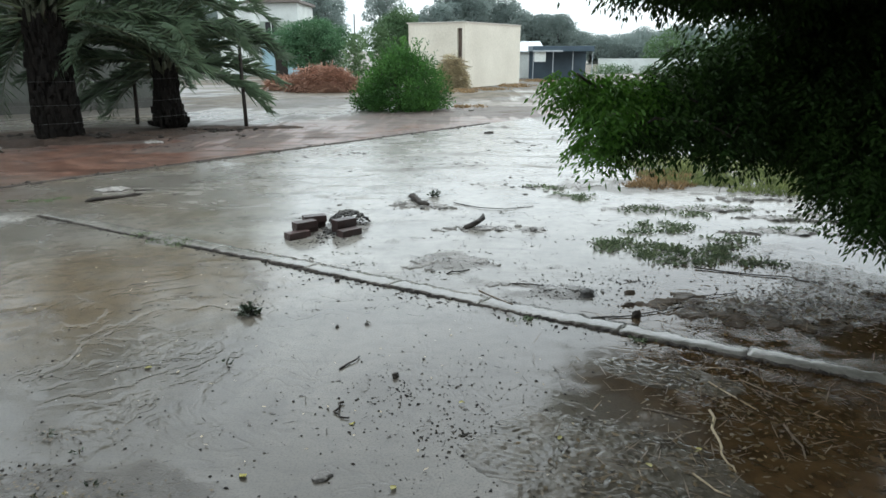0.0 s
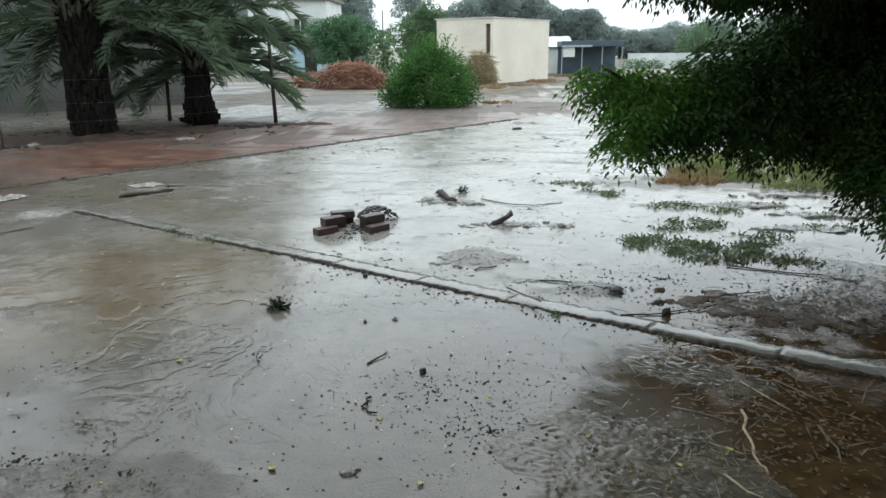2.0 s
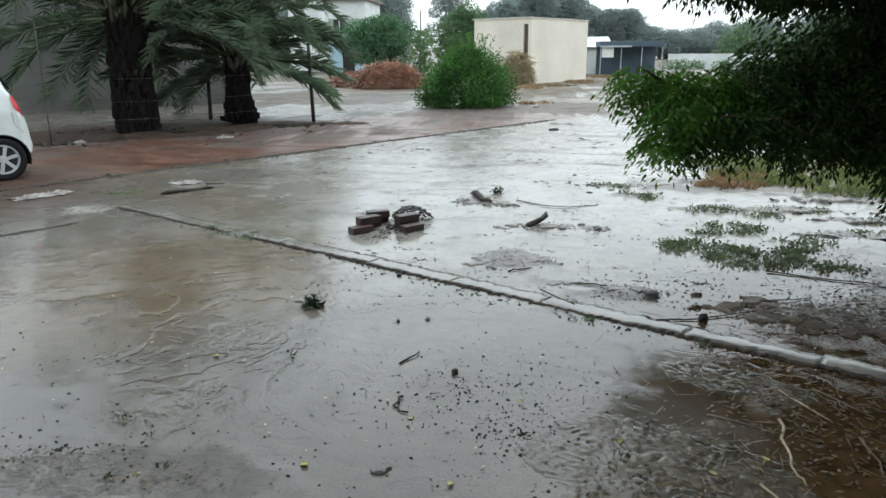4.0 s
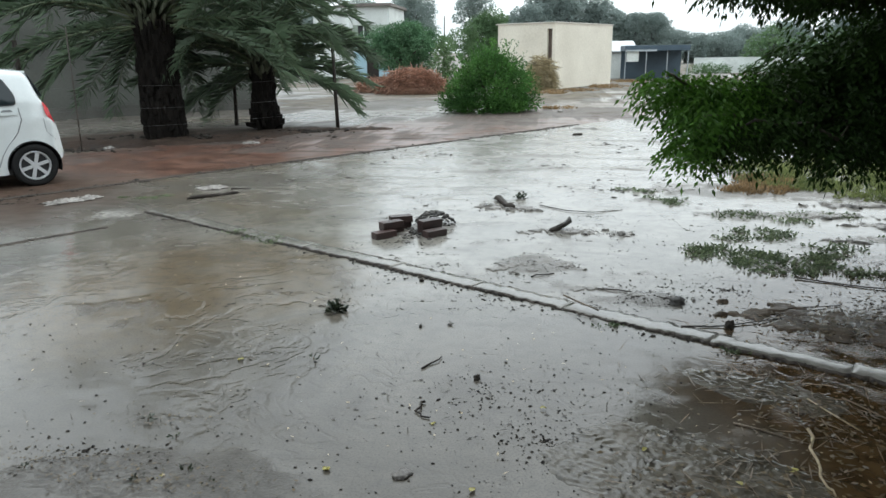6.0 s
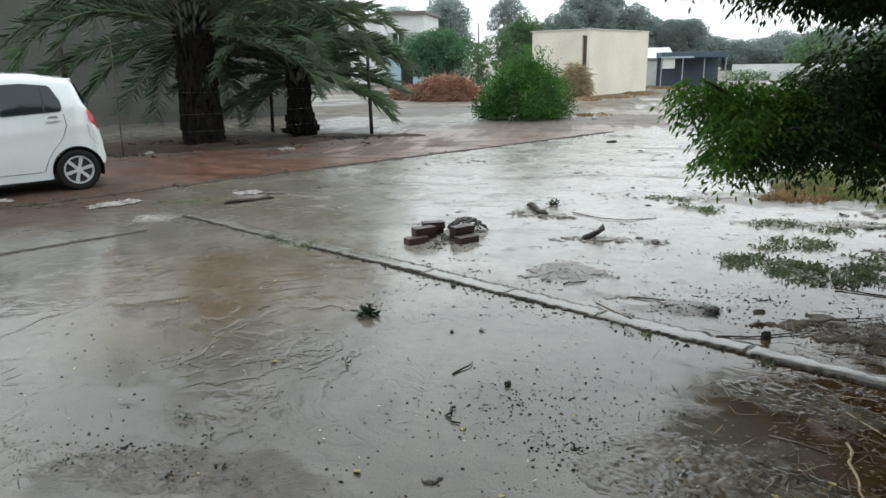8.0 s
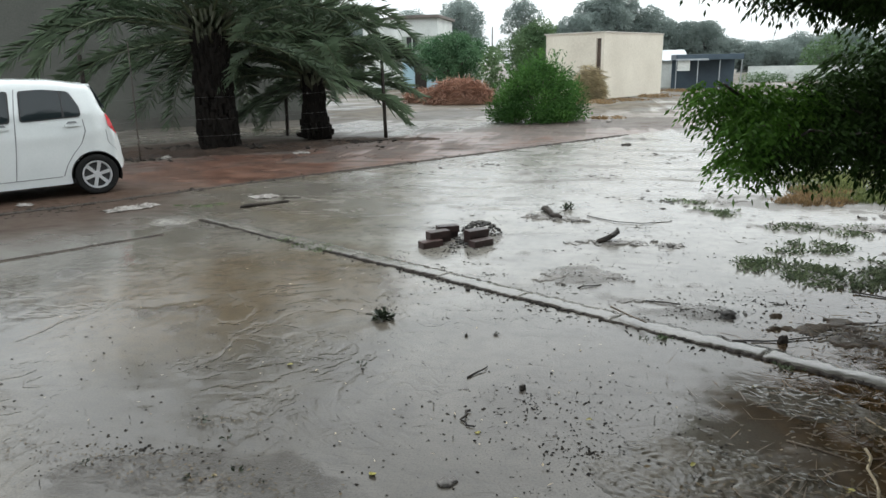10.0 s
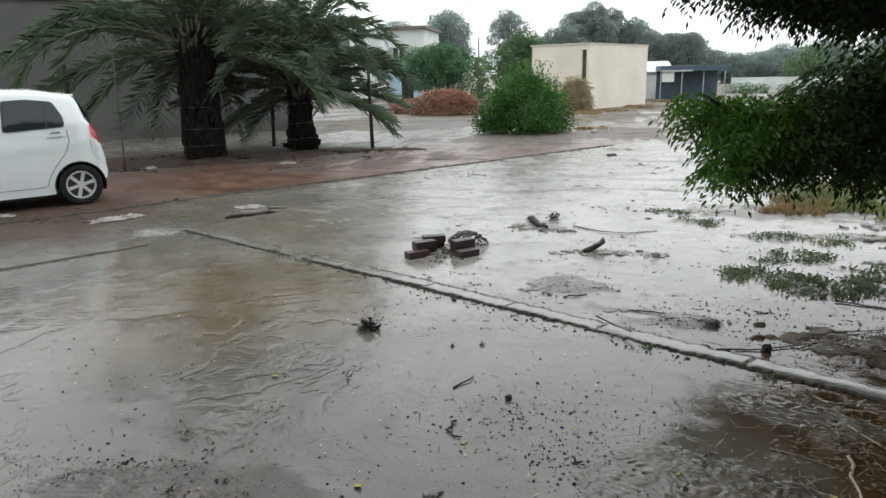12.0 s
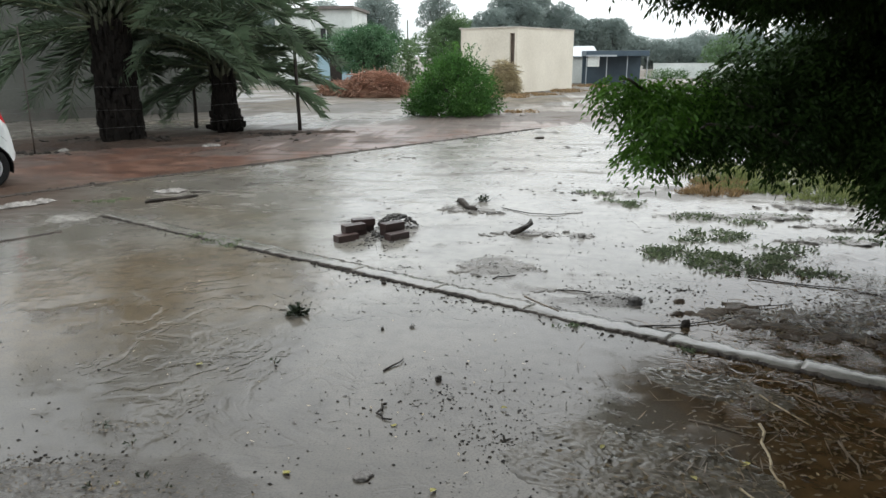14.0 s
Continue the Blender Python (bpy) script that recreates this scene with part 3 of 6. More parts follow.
# sheds beyond the outbuilding
shed = thing("white_shed", "small white shed with a pale sheet roof", "shed", (4.85, 46.7, 0), 0)
part("wall", box(bmesh.new(), 0, 0, -0.3, 1.66, 2.4, 1.62), PLASTER_WHITE, shed)
bm = box(bmesh.new(), -0.1, -0.25, 1.62, 1.76, 2.7, 1.68)
bmesh.ops.rotate(bm, cent=(0, -0.25, 1.62), matrix=Matrix.Rotation(radians(13), 3, "X"), verts=bm.verts)
part("roof", bm, STEEL_GREY, shed, "pale sheet-metal roof")
door = part("door", box(bmesh.new(), 0.08, -0.05, -0.1, 1.05, -0.004, 1.5, 0.01), PLASTER_WHITE, shed, "white boarded door")
part("handle", box(bmesh.new(), 0.92, -0.09, 0.75, 0.95, -0.05, 0.9), DARK_OPENING, door)
canopy = thing("open_canopy", "dark blue sheet canopy on thin steel posts", "canopy", (5.45, 43.5, 0), 0)
bm = box(bmesh.new(), -0.05, -0.15, 1.68, 3.65, 2.3, 2.0, 0.02)
part("roof", bm, SHED_BLUE, canopy, "faded blue sheet roof")
part("fascia", box(bmesh.new(), -0.06, -0.19, 1.66, 1.75, -0.155, 1.76), STEEL_GREY, canopy, "pale metal roof edge")
part("panel", box(bmesh.new(), 0.06, -0.05, 1.08, 0.75, -0.01, 1.70), PLASTER_WHITE, canopy, "white sheet panel")
part("back_panel", box(bmesh.new(), 0.0, 2.1, -0.2, 3.6, 2.16, 1.68), SHED_BLUE, canopy)
for x in (0.0, 1.2, 2.4, 3.58):
    part("post", tube(bmesh.new(), [(x, 0, -0.3), (x, 0, 1.75)], 0.03), STEEL_GREY, canopy)
tagged(solid("boundary_wall", box(bmesh.new(), 0, 0, -0.2, 26, 0.25, 1.12, 0.01), PLASTER_WHITE, "", "", (12.1, 56.0, 0), -2), "low cream boundary wall beyond the field", "wall")


# ---- palms ----
def frond_mesh(rng, length, start, sag, material_leaf, curl=0.0, leaf=0.42, pairs=68):
    """One feather palm leaf along +x: (stalk mesh, leaflet mesh). start: rise at the base in degrees; sag: how far it bends over."""
    pts, p, k = [], Vector((0, 0, 0)), 22
    ways = []
    for i in range(k + 1):
        s = i / k
        a = radians(start - sag * s ** 1.5)
        d = Vector((math.cos(a), math.sin(radians(curl * 30 * s)) * math.cos(a), math.sin(a))).normalized()
        pts.append(p.copy())
        ways.append(d)
        p += d * length / k
    bm = tube(bmesh.new(), pts, [0.028 * (1 - 0.9 * i / k) + 0.003 for i in range(k + 1)], 5)
    base, way, side, ln, wd = [], [], [], [], []
    for i in range(pairs):
        s = 0.13 + 0.86 * (i + rng.random() * 0.6) / pairs
        f = s * k
        j = min(int(f), k - 1)
        q = pts[j].lerp(pts[j + 1], f - j)
        d = ways[j]
        across = d.cross(Vector((0, 0, 1)))
        across = across.normalized() if across.length > 0.05 else Vector((0, 1, 0))
        up = across.cross(d)
        for sgn in (-1, 1):
            if rng.random() < 0.06:
                continue
            opening = radians(66 - 30 * s + rng.uniform(-14, 14))
            v = d * math.cos(opening) + across * sgn * math.sin(opening) + up * rng.uniform(-0.15, 0.75)
            base.append(q), way.append(v), side.append(up)
            ln.append(leaf * (0.55 + 1.5 * s * (1.1 - s)) * rng.uniform(0.8, 1.15))
            wd.append(rng.uniform(0.024, 0.038))
    base, way, side = (np.array([tuple(v) for v in a]) for a in (base, way, side))
    # leaflets in two lengths, the outer one hanging
    return mesh_of("midrib", bm, PALM_STALK, True), blades("leaflets", base, way, side, np.array(ln), np.array(wd), material_leaf, 0.3, 0.2)


def palm_trunk(rng, height, r0, r1, boots, flare=0.0):
    bm = bmesh.new()
    k = 14
    tube(bm, [(0.03 * math.sin(i * 0.7), 0.03 * math.cos(i), -0.1 + (height + 0.1) * i / k) for i in range(k + 1)], [(r0 + (r1 - r0) * i / k) * 0.86 for i in range(k + 1)], 16)
    for i in range(boots):
        s = (i + 0.5) / boots
        a = i * 2.39996 + rng.uniform(-0.3, 0.3)
        z = height * s
        r = (r0 + (r1 - r0) * s) * rng.uniform(0.88, 0.98)
        w, h, out = rng.uniform(0.03, 0.08), rng.uniform(0.14, 0.36), rng.uniform(0.0, 0.07) + flare * max(0, 1 - 2.5 * s) * rng.uniform(0.5, 1.2)
        m = Matrix.Rotation(a, 4, "Z")
        q = [m @ Vector(v) for v in ((r, -w, z - h * 0.4), (r, w, z - h * 0.4), (r + out, -w * 0.55, z + h * 0.55), (r + out, w * 0.55, z + h * 0.55), (r - 0.05, -w * 0.7, z + h * 0.5),
                                     (r - 0.05, w * 0.7, z + h * 0.5), (r + out * 0.9 + 0.02, 0, z - h * 0.1))]
        v = [bm.verts.new(c) for c in q]
        for f in ((0, 6, 2), (0, 1, 6), (1, 3, 6), (6, 3, 2), (2, 3, 5, 4), (0, 2, 4), (1, 5, 3)):
            bm.faces.new([v[j] for j in f])
    return bm


def palm(name, label, at, height, r0, r1, reach, count, seed, flare=0.0, boots=110, low=-18, leaf=0.42):
    rng = random.Random(seed)
    root = thing(name, label, "palm tree", at, group="date palms in the yard")
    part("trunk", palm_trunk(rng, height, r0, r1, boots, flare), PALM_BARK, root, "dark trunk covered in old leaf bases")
    stub = mesh_of("leaf_base", tube(bmesh.new(), [(0, 0, -0.12), (0.10, 0, 0.22), (0.26, 0, 0.5), (0.42, 0, 0.68)], [0.07, 0.05, 0.035, 0.026], 6), PALM_BASE, True)
    for i in range(34):
        a = i * 137.5 + rng.uniform(-10, 10)
        rr = r1 * (0.35 + 0.6 * (i % 5) / 5)
        part("leaf_base", stub, PALM_BASE, root).matrix_local = pose(rr * math.cos(radians(a)), rr * math.sin(radians(a)), height - 0.05 - 0.10 * (i % 3), 0, rng.uniform(-12, 14), a)
    kinds = []
    for start, sag in ((84, 48), (72, 72), (58, 92), (44, 96), (30, 84), (14, 66), (low, 46)):
        for r in range(3):
            kinds.append((start, frond_mesh(rng, reach * rng.uniform(0.88, 1.06) * (0.8 if start < 0 else 1.0), start + rng.uniform(-7, 7), sag + rng.uniform(-16, 26), PALM_LEAF, rng.uniform(-1, 1), leaf)))
    for i in range(count):
        s = (i + 0.5) / count
        start, (stalk, leaves) = kinds[min(int((1 - s) * 7), 6) * 3 + rng.randrange(3)]
        a = i * 137.5 + rng.uniform(-14, 14)
        if start < 40 and abs((a + 60 + 180) % 360 - 180) < 62:
            a += 125 if i % 2 else -125
        f = part("frond", leaves, PALM_LEAF, root)
        rr = r1 * 0.6 * (1 - s * 0.7)
        f.matrix_local = pose(rr * math.cos(radians(a)), rr * math.sin(radians(a)), height - 0.12 + 0.34 * s, rng.uniform(-20, 20), rng.uniform(-7, 7), a)
        part("midrib", stalk, PALM_STALK, f)
    return root


palm("date_palm", "stout date palm with a dark ragged trunk", (-7.92, 14.3, 0.03), 2.45, 0.43, 0.36, 4.3, 60, 11, low=-8, leaf=0.54, boots=300)
palm("date_palm", "young date palm with drooping fronds and splayed stubs", (-6.45, 16.45, 0.03), 1.5, 0.27, 0.25, 3.1, 56, 12, flare=0.2, boots=140, low=-6, leaf=0.48)


# ---- stakes and fence ----
def stake(at, height, radius, lean, material, label):
    rng = random.Random(at[0])
    bm = tube(bmesh.new(), [(lean[0] * s + rng.uniform(-0.01, 0.01), lean[1] * s, -0.15 + (height + 0.15) * s) for s in (0, 0.3, 0.6, 1)], [radius * 1.1, radius, radius * 0.95, radius * 0.8], 6)
    return solid("fence_stake", bm, material, label, "stake", at, group="stakes round the palms", smooth=True)


stake((-8.62, 12.35, 0), 2.3, 0.014, (0.05, 0.0), BARK, "thin dull crooked wooden stake in mud")
stake((-10.3, 13.2, 0), 2.1, 0.055, (-0.02, 0.02), WOOD_WET, "dark upright wooden stake behind the car")
stake((-4.72, 16.7, 0), 2.25, 0.045, (-0.03, 0.0), WOOD_WET, "dark wooden stake beside the young palm")
stake((-7.6, 17.3, 0), 1.9, 0.045, (0.1, 0.0), WOOD_WET, "dark wooden stake between the palms")
for z, sag in ((0.42, 0.05), (0.78, 0.06), (1.22, 0.05)):
    bm = bmesh.new()
    for a, c in (((-10.3, 13.2), (-8.6, 12.36)), ((-8.6, 12.36), (-4.74, 16.68))):
        tube(bm, [(a[0] + (c[0] - a[0]) * s, a[1] + (c[1] - a[1]) * s, z - sag * math.sin(math.pi * s)) for s in (0, 0.15, 0.3, 0.45, 0.6, 0.75, 0.9, 1)], 0.002, 4)
    solid("fence_wire", bm, WIRE, "slack galvanised wire strung between the stakes", "wire", group="wires round the palms")


# ---- trees ----
def tree(name, label, at, trunk_h, trunk_r, clumps, leaf_mat, leaf, density, seed, limbs=True, shell=0.5, category="tree", group="", hang=0.25):
    """A tree: tapered trunk, a limb to each of the larger clumps, a crown of single leaves."""
    rng, rnd = np.random.default_rng(seed), random.Random(seed)
    root = thing(name, label, category, at, group=group)
    top = Vector((rnd.uniform(-0.1, 0.1), rnd.uniform(-0.1, 0.1), trunk_h))
    bm = tube(bmesh.new(), [(0, 0, -0.2), top * 0.35 + Vector((rnd.uniform(-0.06, 0.06), 0, 0)), top * 0.7, top], [trunk_r * 1.25, trunk_r, trunk_r * 0.9, trunk_r * 0.7], 9)
    part("trunk", bm, BARK, root, smooth=True)
    if limbs:
        for c, r in clumps:
            c = Vector(c)
            if c.z < trunk_h * 0.6:
                continue
            mid = top.lerp(c, 0.5) + Vector((rnd.uniform(-0.1, 0.1), rnd.uniform(-0.1, 0.1), 0.12 * c.length * 0.3))
            part("limb", tube(bmesh.new(), [top * 0.9, mid, c], [trunk_r * 0.5, trunk_r * 0.3, trunk_r * 0.1], 6), BARK, root, smooth=True)
    p, u = clumped(rng, clumps, density, shell)
    way = u + unit(rng, len(p)) * 0.8 + np.array((0, 0, -hang))
    part("crown", blades("crown", p, way, unit(rng, len(p)), rng.uniform(0.65, 1.25, len(p)) * leaf, rng.uniform(0.35, 0.55, len(p)) * leaf, leaf_mat, 0.2, 0.1), leaf_mat, root)
    return root


def lumps(seed, width, depth, z0, z1, count, size):
    """Clump centres strewn through an egg-shaped crown."""
    r = random.Random(seed)
    out = []
    for i in range(count):
        s = (i + 0.5) / count
        a = i * 2.4 + r.uniform(-0.4, 0.4)
        spread = math.sin(math.pi * min(1, 0.12 + 0.86 * s)) ** 0.7 * r.uniform(0.45, 1.0)
        k = size * r.uniform(0.75, 1.25)
        out.append(((math.cos(a) * width / 2 * spread, math.sin(a) * depth / 2 * spread, z0 + (z1 - z0) * s), (k * 1.1, k, k * 0.8)))
    return out


# the bush at the end of the yard
def bush():
    rng = np.random.default_rng(31)
    root = thing("green_bush", "dense bright green bush spreading over wet ground", "bush", (-1.2, 21.3, 0.05))
    r = random.Random(4)
    cl = []
    for i in range(26):
        a, s = i * 2.4, (i / 26) ** 0.5
        x, y = math.cos(a) * 1.15 * s, math.sin(a) * 0.9 * s
        cl.append(((x, y, 0.45 + 1.15 * (1 - s * s) * r.uniform(0.6, 1.12)), (0.42, 0.42, 0.40)))
        if s > 0.6:
            cl.append(((x * 1.12, y * 1.1, 0.32), (0.36, 0.36, 0.32)))
            cl.append(((x * 1.05, y * 1.05, 0.14), (0.40, 0.36, 0.20)))
    p, u = clumped(rng, cl, 900, 0.6)
    keep = p[:, 2] > 0.02
    p, u = p[keep], u[keep]
    way = u + unit(rng, len(p)) * 0.7 + np.array((0, 0, 0.25))
    part("foliage", blades("foliage", p, way, unit(rng, len(p)), rng.uniform(0.06, 0.13, len(p)), rng.uniform(0.028, 0.048, len(p)), BUSH_LEAF, 0.2), BUSH_LEAF, root)
    # long shoots above the outline
    base, way = [], []
    for i in range(46):
        a = r.uniform(0, math.tau)
        s = r.uniform(0, 1.25)
        o = np.array((math.cos(a) * s, math.sin(a) * s * 0.8, 1.55 - 0.65 * s * s))
        d = np.array((math.cos(a) * 0.6, math.sin(a) * 0.6, 1.0)) + np.array((r.uniform(-0.4, 0.4), r.uniform(-0.4, 0.4), 0))
        for k in range(12):
            base.append(o + d * 0.045 * k)
            way.append(d * 0.5 + np.array((r.uniform(-1, 1), r.uniform(-1, 1), r.uniform(-0.2, 0.5))))
    base, way = np.array(base), np.array(way)
    tagged(part("shoot_spray", blades("shoot_spray", base, way, unit(rng, len(base)), 0.11, 0.04, BUSH_LEAF, 0.2), BUSH_LEAF, root), kind="stuff")
    bm = bmesh.new()
    for i in range(9):
        a = i * 0.7
        tube(bm, [(0.1 * math.cos(a), 0.1 * math.sin(a), -0.1), (0.5 * math.cos(a), 0.4 * math.sin(a), 0.7), (0.8 * math.cos(a), 0.6 * math.sin(a), 1.2)], [0.03, 0.02, 0.008], 5)
    part("stems", bm, BARK, root)


bush()

# the broad tree whose boughs hang over the yard: clumps of foliage as (x, y, z, radius)
BOUGHS = [
    (0.94, 5.20, 1.55, 0.17), (1.17, 5.30, 1.48, 0.26), (1.23, 5.00, 1.30, 0.23), (1.10, 4.90, 1.11, 0.12), (1.48, 5.50, 1.36, 0.37), (1.45, 5.00, 1.20, 0.21),
    (1.86, 5.60, 1.39, 0.43), (1.77, 5.10, 1.23, 0.24), (2.45, 5.80, 1.60, 0.30), (2.26, 5.40, 1.23, 0.38), (2.72, 6.00, 1.66, 0.45), (2.70, 5.60, 1.30, 0.48),
    (2.13, 5.00, 1.13, 0.18), (3.23, 6.20, 1.93, 0.57), (3.10, 5.60, 1.35, 0.57), (2.91, 5.20, 1.06, 0.29), (3.63, 6.00, 1.79, 0.68), (3.48, 5.40, 1.25, 0.58),
    (3.00, 4.90, 0.85, 0.31), (3.19, 4.70, 0.69, 0.28), (3.03, 4.60, 0.59, 0.16), (4.03, 5.60, 1.30, 0.84), (3.85, 5.00, 0.70, 0.52), (0.90, 5.00, 2.40, 0.12),
    (1.16, 5.10, 2.36, 0.18), (1.39, 5.20, 2.31, 0.21), (1.70, 5.30, 2.34, 0.25), (2.00, 5.40, 2.36, 0.28), (1.96, 5.60, 2.45, 0.39), (2.44, 5.60, 2.48, 0.42),
    (2.95, 5.60, 1.92, 0.30), (3.25, 5.60, 2.02, 0.36), (2.55, 5.60, 1.78, 0.26), (3.45, 5.70, 2.30, 0.34),
    (1.55, 5.30, 2.40, 0.30), (1.85, 5.10, 2.36, 0.30), (2.20, 5.30, 2.38, 0.34), (2.60, 5.40, 2.36, 0.36),
]
# further boughs; many hang above the view, added to shade leaves and ground
MORE_BOUGHS = [(2.25, 5.3, 2.42, 0.26), (2.75, 5.4, 2.36, 0.32), (3.2, 5.6, 2.4, 0.4), (2.9, 5.0, 2.55, 0.35), (4.4, 6.4, 2.0, 0.8), (4.6, 5.6, 3.0, 0.9), (3.6, 6.2, 3.3, 0.8), (2.7, 5.8, 3.1, 0.7), (5.6, 5.4, 2.2, 0.9), (5.8, 7.4, 2.6, 1.0), (4.4, 7.6, 3.3, 1.0), (3.4, 5.0, 4.0, 0.9),
               (5.0, 6.0, 4.4, 1.1), (4.0, 7.0, 4.6, 1.0), (6.4, 6.4, 3.8, 1.1), (2.4, 5.4, 3.6, 0.6), (4.7, 4.4, 1.9, 0.8), (5.0, 4.2, 3.2, 0.9), (3.0, 6.8, 2.4, 0.7), (3.7, 6.9, 1.7, 0.6),
               (4.4, 5.2, 1.0, 0.55), (3.9, 4.5, 2.6, 0.6), (3.1, 5.9, 1.5, 0.5), (2.4, 6.1, 1.6, 0.4), (3.6, 5.6, 2.4, 0.6),
               (1.4, 5.6, 3.3, 0.6), (1.9, 4.7, 3.2, 0.6), (2.6, 4.4, 3.4, 0.7), (2.2, 6.4, 3.6, 0.7), (3.3, 4.1, 3.3, 0.8), (1.6, 6.2, 4.1, 0.7), (2.6, 5.4, 4.4, 0.9), (4.0, 4.0, 4.2, 0.9),
               (3.2, 7.4, 3.6, 0.8), (4.2, 3.4, 2.4, 0.8), (3.4, 3.6, 2.9, 0.6), (4.8, 3.2, 3.4, 0.9), (5.4, 4.6, 4.8, 1.0),
               (2.2, 2.6, 3.6, 0.9), (3.2, 2.4, 3.4, 0.9), (2.8, 3.4, 3.9, 0.9), (1.6, 3.6, 4.0, 0.8), (4.2, 1.6, 3.6, 1.0), (3.4, 0.8, 3.8, 1.0), (2.2, 1.2, 4.0, 0.9), (4.6, 2.6, 2.6, 0.9),
               (1.1, 2.2, 3.7, 0.8), (0.9, 0.8, 3.9, 0.9), (2.0, -0.3, 3.8, 1.0), (3.4, -0.8, 3.6, 1.0), (0.6, 3.4, 4.3, 0.7), (5.2, 0.6, 3.2, 1.1), (3.6, 1.4, 4.8, 1.1), (2.0, 2.6, 4.9, 1.1),
               (1.6, 4.4, 3.0, 0.6), (2.5, 3.8, 2.9, 0.6), (3.4, 4.6, 3.0, 0.7), (1.5, 2.6, 3.0, 0.7), (2.6, 2.4, 2.9, 0.7), (3.6, 3.0, 2.9, 0.7), (3.0, 1.2, 2.9, 0.8), (4.4, 2.2, 2.9, 0.8), (4.6, 4.0, 2.4, 0.7),
               (0.7, 4.4, 3.5, 0.7), (4.6, 3.2, 1.6, 0.6), (5.2, 4.6, 1.0, 0.7)]


def neem():
    rng, rnd = np.random.default_rng(77), random.Random(77)
    root = thing("spreading_neem", "broad dark green neem tree with hanging leafy boughs", "tree", (5.4, 6.1, 0))
    o = np.array((5.4, 6.1, 0))
    part("trunk", tube(bmesh.new(), [(0, 0, -0.2), (-0.05, 0.03, 0.7), (-0.02, -0.05, 1.5), (-0.1, 0, 2.3)], [0.27, 0.21, 0.19, 0.16], 10), BARK, root, smooth=True)
    sprays = {True: ([], [], [], [], []), False: ([], [], [], [], [])}
    for n_b, (x, y, z, r) in enumerate(BOUGHS + MORE_BOUGHS):
        c = np.array((x, y, z))
        near = n_b < len(BOUGHS)
        base, way, side, ln, wd = sprays[near and z < 2.0 and (x < 1.3 or (x < 1.55 and z > 1.33))]
        if near:
            r = max(0.09, r - 0.07) * rnd.uniform(0.86, 1.1)
        tip = Vector(c - o)
        inner = [q for q in BOUGHS + MORE_BOUGHS if math.hypot(q[0] - 5.4, q[1] - 6.1) < math.hypot(x - 5.4, y - 6.1) - 0.15]
        fork = Vector((-0.1, 0, 2.2))
        if inner:
            q = min(inner, key=lambda v: (v[0] - x) ** 2 + (v[1] - y) ** 2 + (v[2] - z) ** 2)
            fork = Vector(q[:3]) - Vector(o)
        mid = fork.lerp(tip, 0.55) + Vector((rnd.uniform(-0.12, 0.12), rnd.uniform(-0.12, 0.12), 0.06))
        part("bough", tube(bmesh.new(), [fork, mid, tip], [0.016, 0.011, 0.004] if near else [0.035, 0.02, 0.006], 6), BARK, root, smooth=True)
        count = int((700 if near else 330) * r * r / 0.16) + 12
        for i in range(min(count, 1100 if near else 520)):
            u = unit(rng, 1)[0]
            q = c + u * r * np.array((1.05, 1.0, 0.85)) * (rng.random() ** 0.45) - o
            d = u * np.array((1, 1, 0.3)) + np.array((rnd.uniform(-0.5, 0.5), rnd.uniform(-0.5, 0.5), -0.55))
            d /= np.linalg.norm(d)
            h = np.cross(d, (0, 0, 1.0))
            h /= np.linalg.norm(h) + 1e-9
            n_l = 9 if near else 6
            l = rnd.uniform(0.14, 0.23)
            bend = np.array((0, 0, -0.35))
            for k in range(n_l):
                s = (k + 1.0) / n_l
                pt = q + d * l * s + bend * l * s * s
                sgn = (1 if k % 2 else -1) if k < n_l - 1 else 0
                w = d * 0.55 + h * sgn * 0.85 + np.array((rnd.uniform(-0.15, 0.15), rnd.uniform(-0.15, 0.15), rnd.uniform(-0.5, -0.1)))
                base.append(pt), way.append(w), side.append(h * 0.3 + d * 0.2 + np.array((rnd.uniform(-1, 1), rnd.uniform(-1, 1), 0.6)))
                ln.append(rnd.uniform(0.05, 0.078) * (0.92 if near else 1.2)), wd.append(rnd.uniform(0.017, 0.025) * (1 if near else 1.4))
    # True holds the lighter green sprays of the left tip, False all others
    for young, (base, way, side, ln, wd) in sprays.items():
        mat = NEEM_PALE if young else NEEM_LEAF
        part("young_foliage" if young else "crown", blades("crown", np.array(base), np.array(way), np.array(side), np.array(ln), np.array(wd), mat, 0.15, 0.06), mat, root,
             "light green leaves of the left tip" if young else "hanging feathered leaves")


neem()

tree("mango_tree", "rounded dark green tree beside the two-storey house", (-7.6, 42, 0.0), 1.0, 0.16, lumps(5, 4.1, 3.6, 1.35, 3.1, 22, 0.72), MANGO_LEAF, 0.14, 800, 5)
tree("pale_tree", "light green feathery tree behind the bush", (-3.0, 49.0, 0.1), 1.2, 0.14, lumps(6, 4.4, 3.4, 0.8, 3.75, 22, 0.72), PALE_LEAF, 0.15, 700, 6)
tree("roadside_tree", "tall tree with haze-paled grey-green leaves behind the flat-roofed house", (-11.6, 70, 0), 3.0, 0.22, lumps(7, 4.6, 5, 2.6, 7.2, 20, 0.95), FAR_LEAF, 0.22, 420, 7)
tree("roadside_tree", "slim open tree with haze-paled grey-green leaves against the sky", (-6.4, 79.0, 0), 3.8, 0.18, lumps(8, 3.8, 4, 4.0, 8.0, 13, 0.8), FAR_LEAF, 0.24, 300, 8)
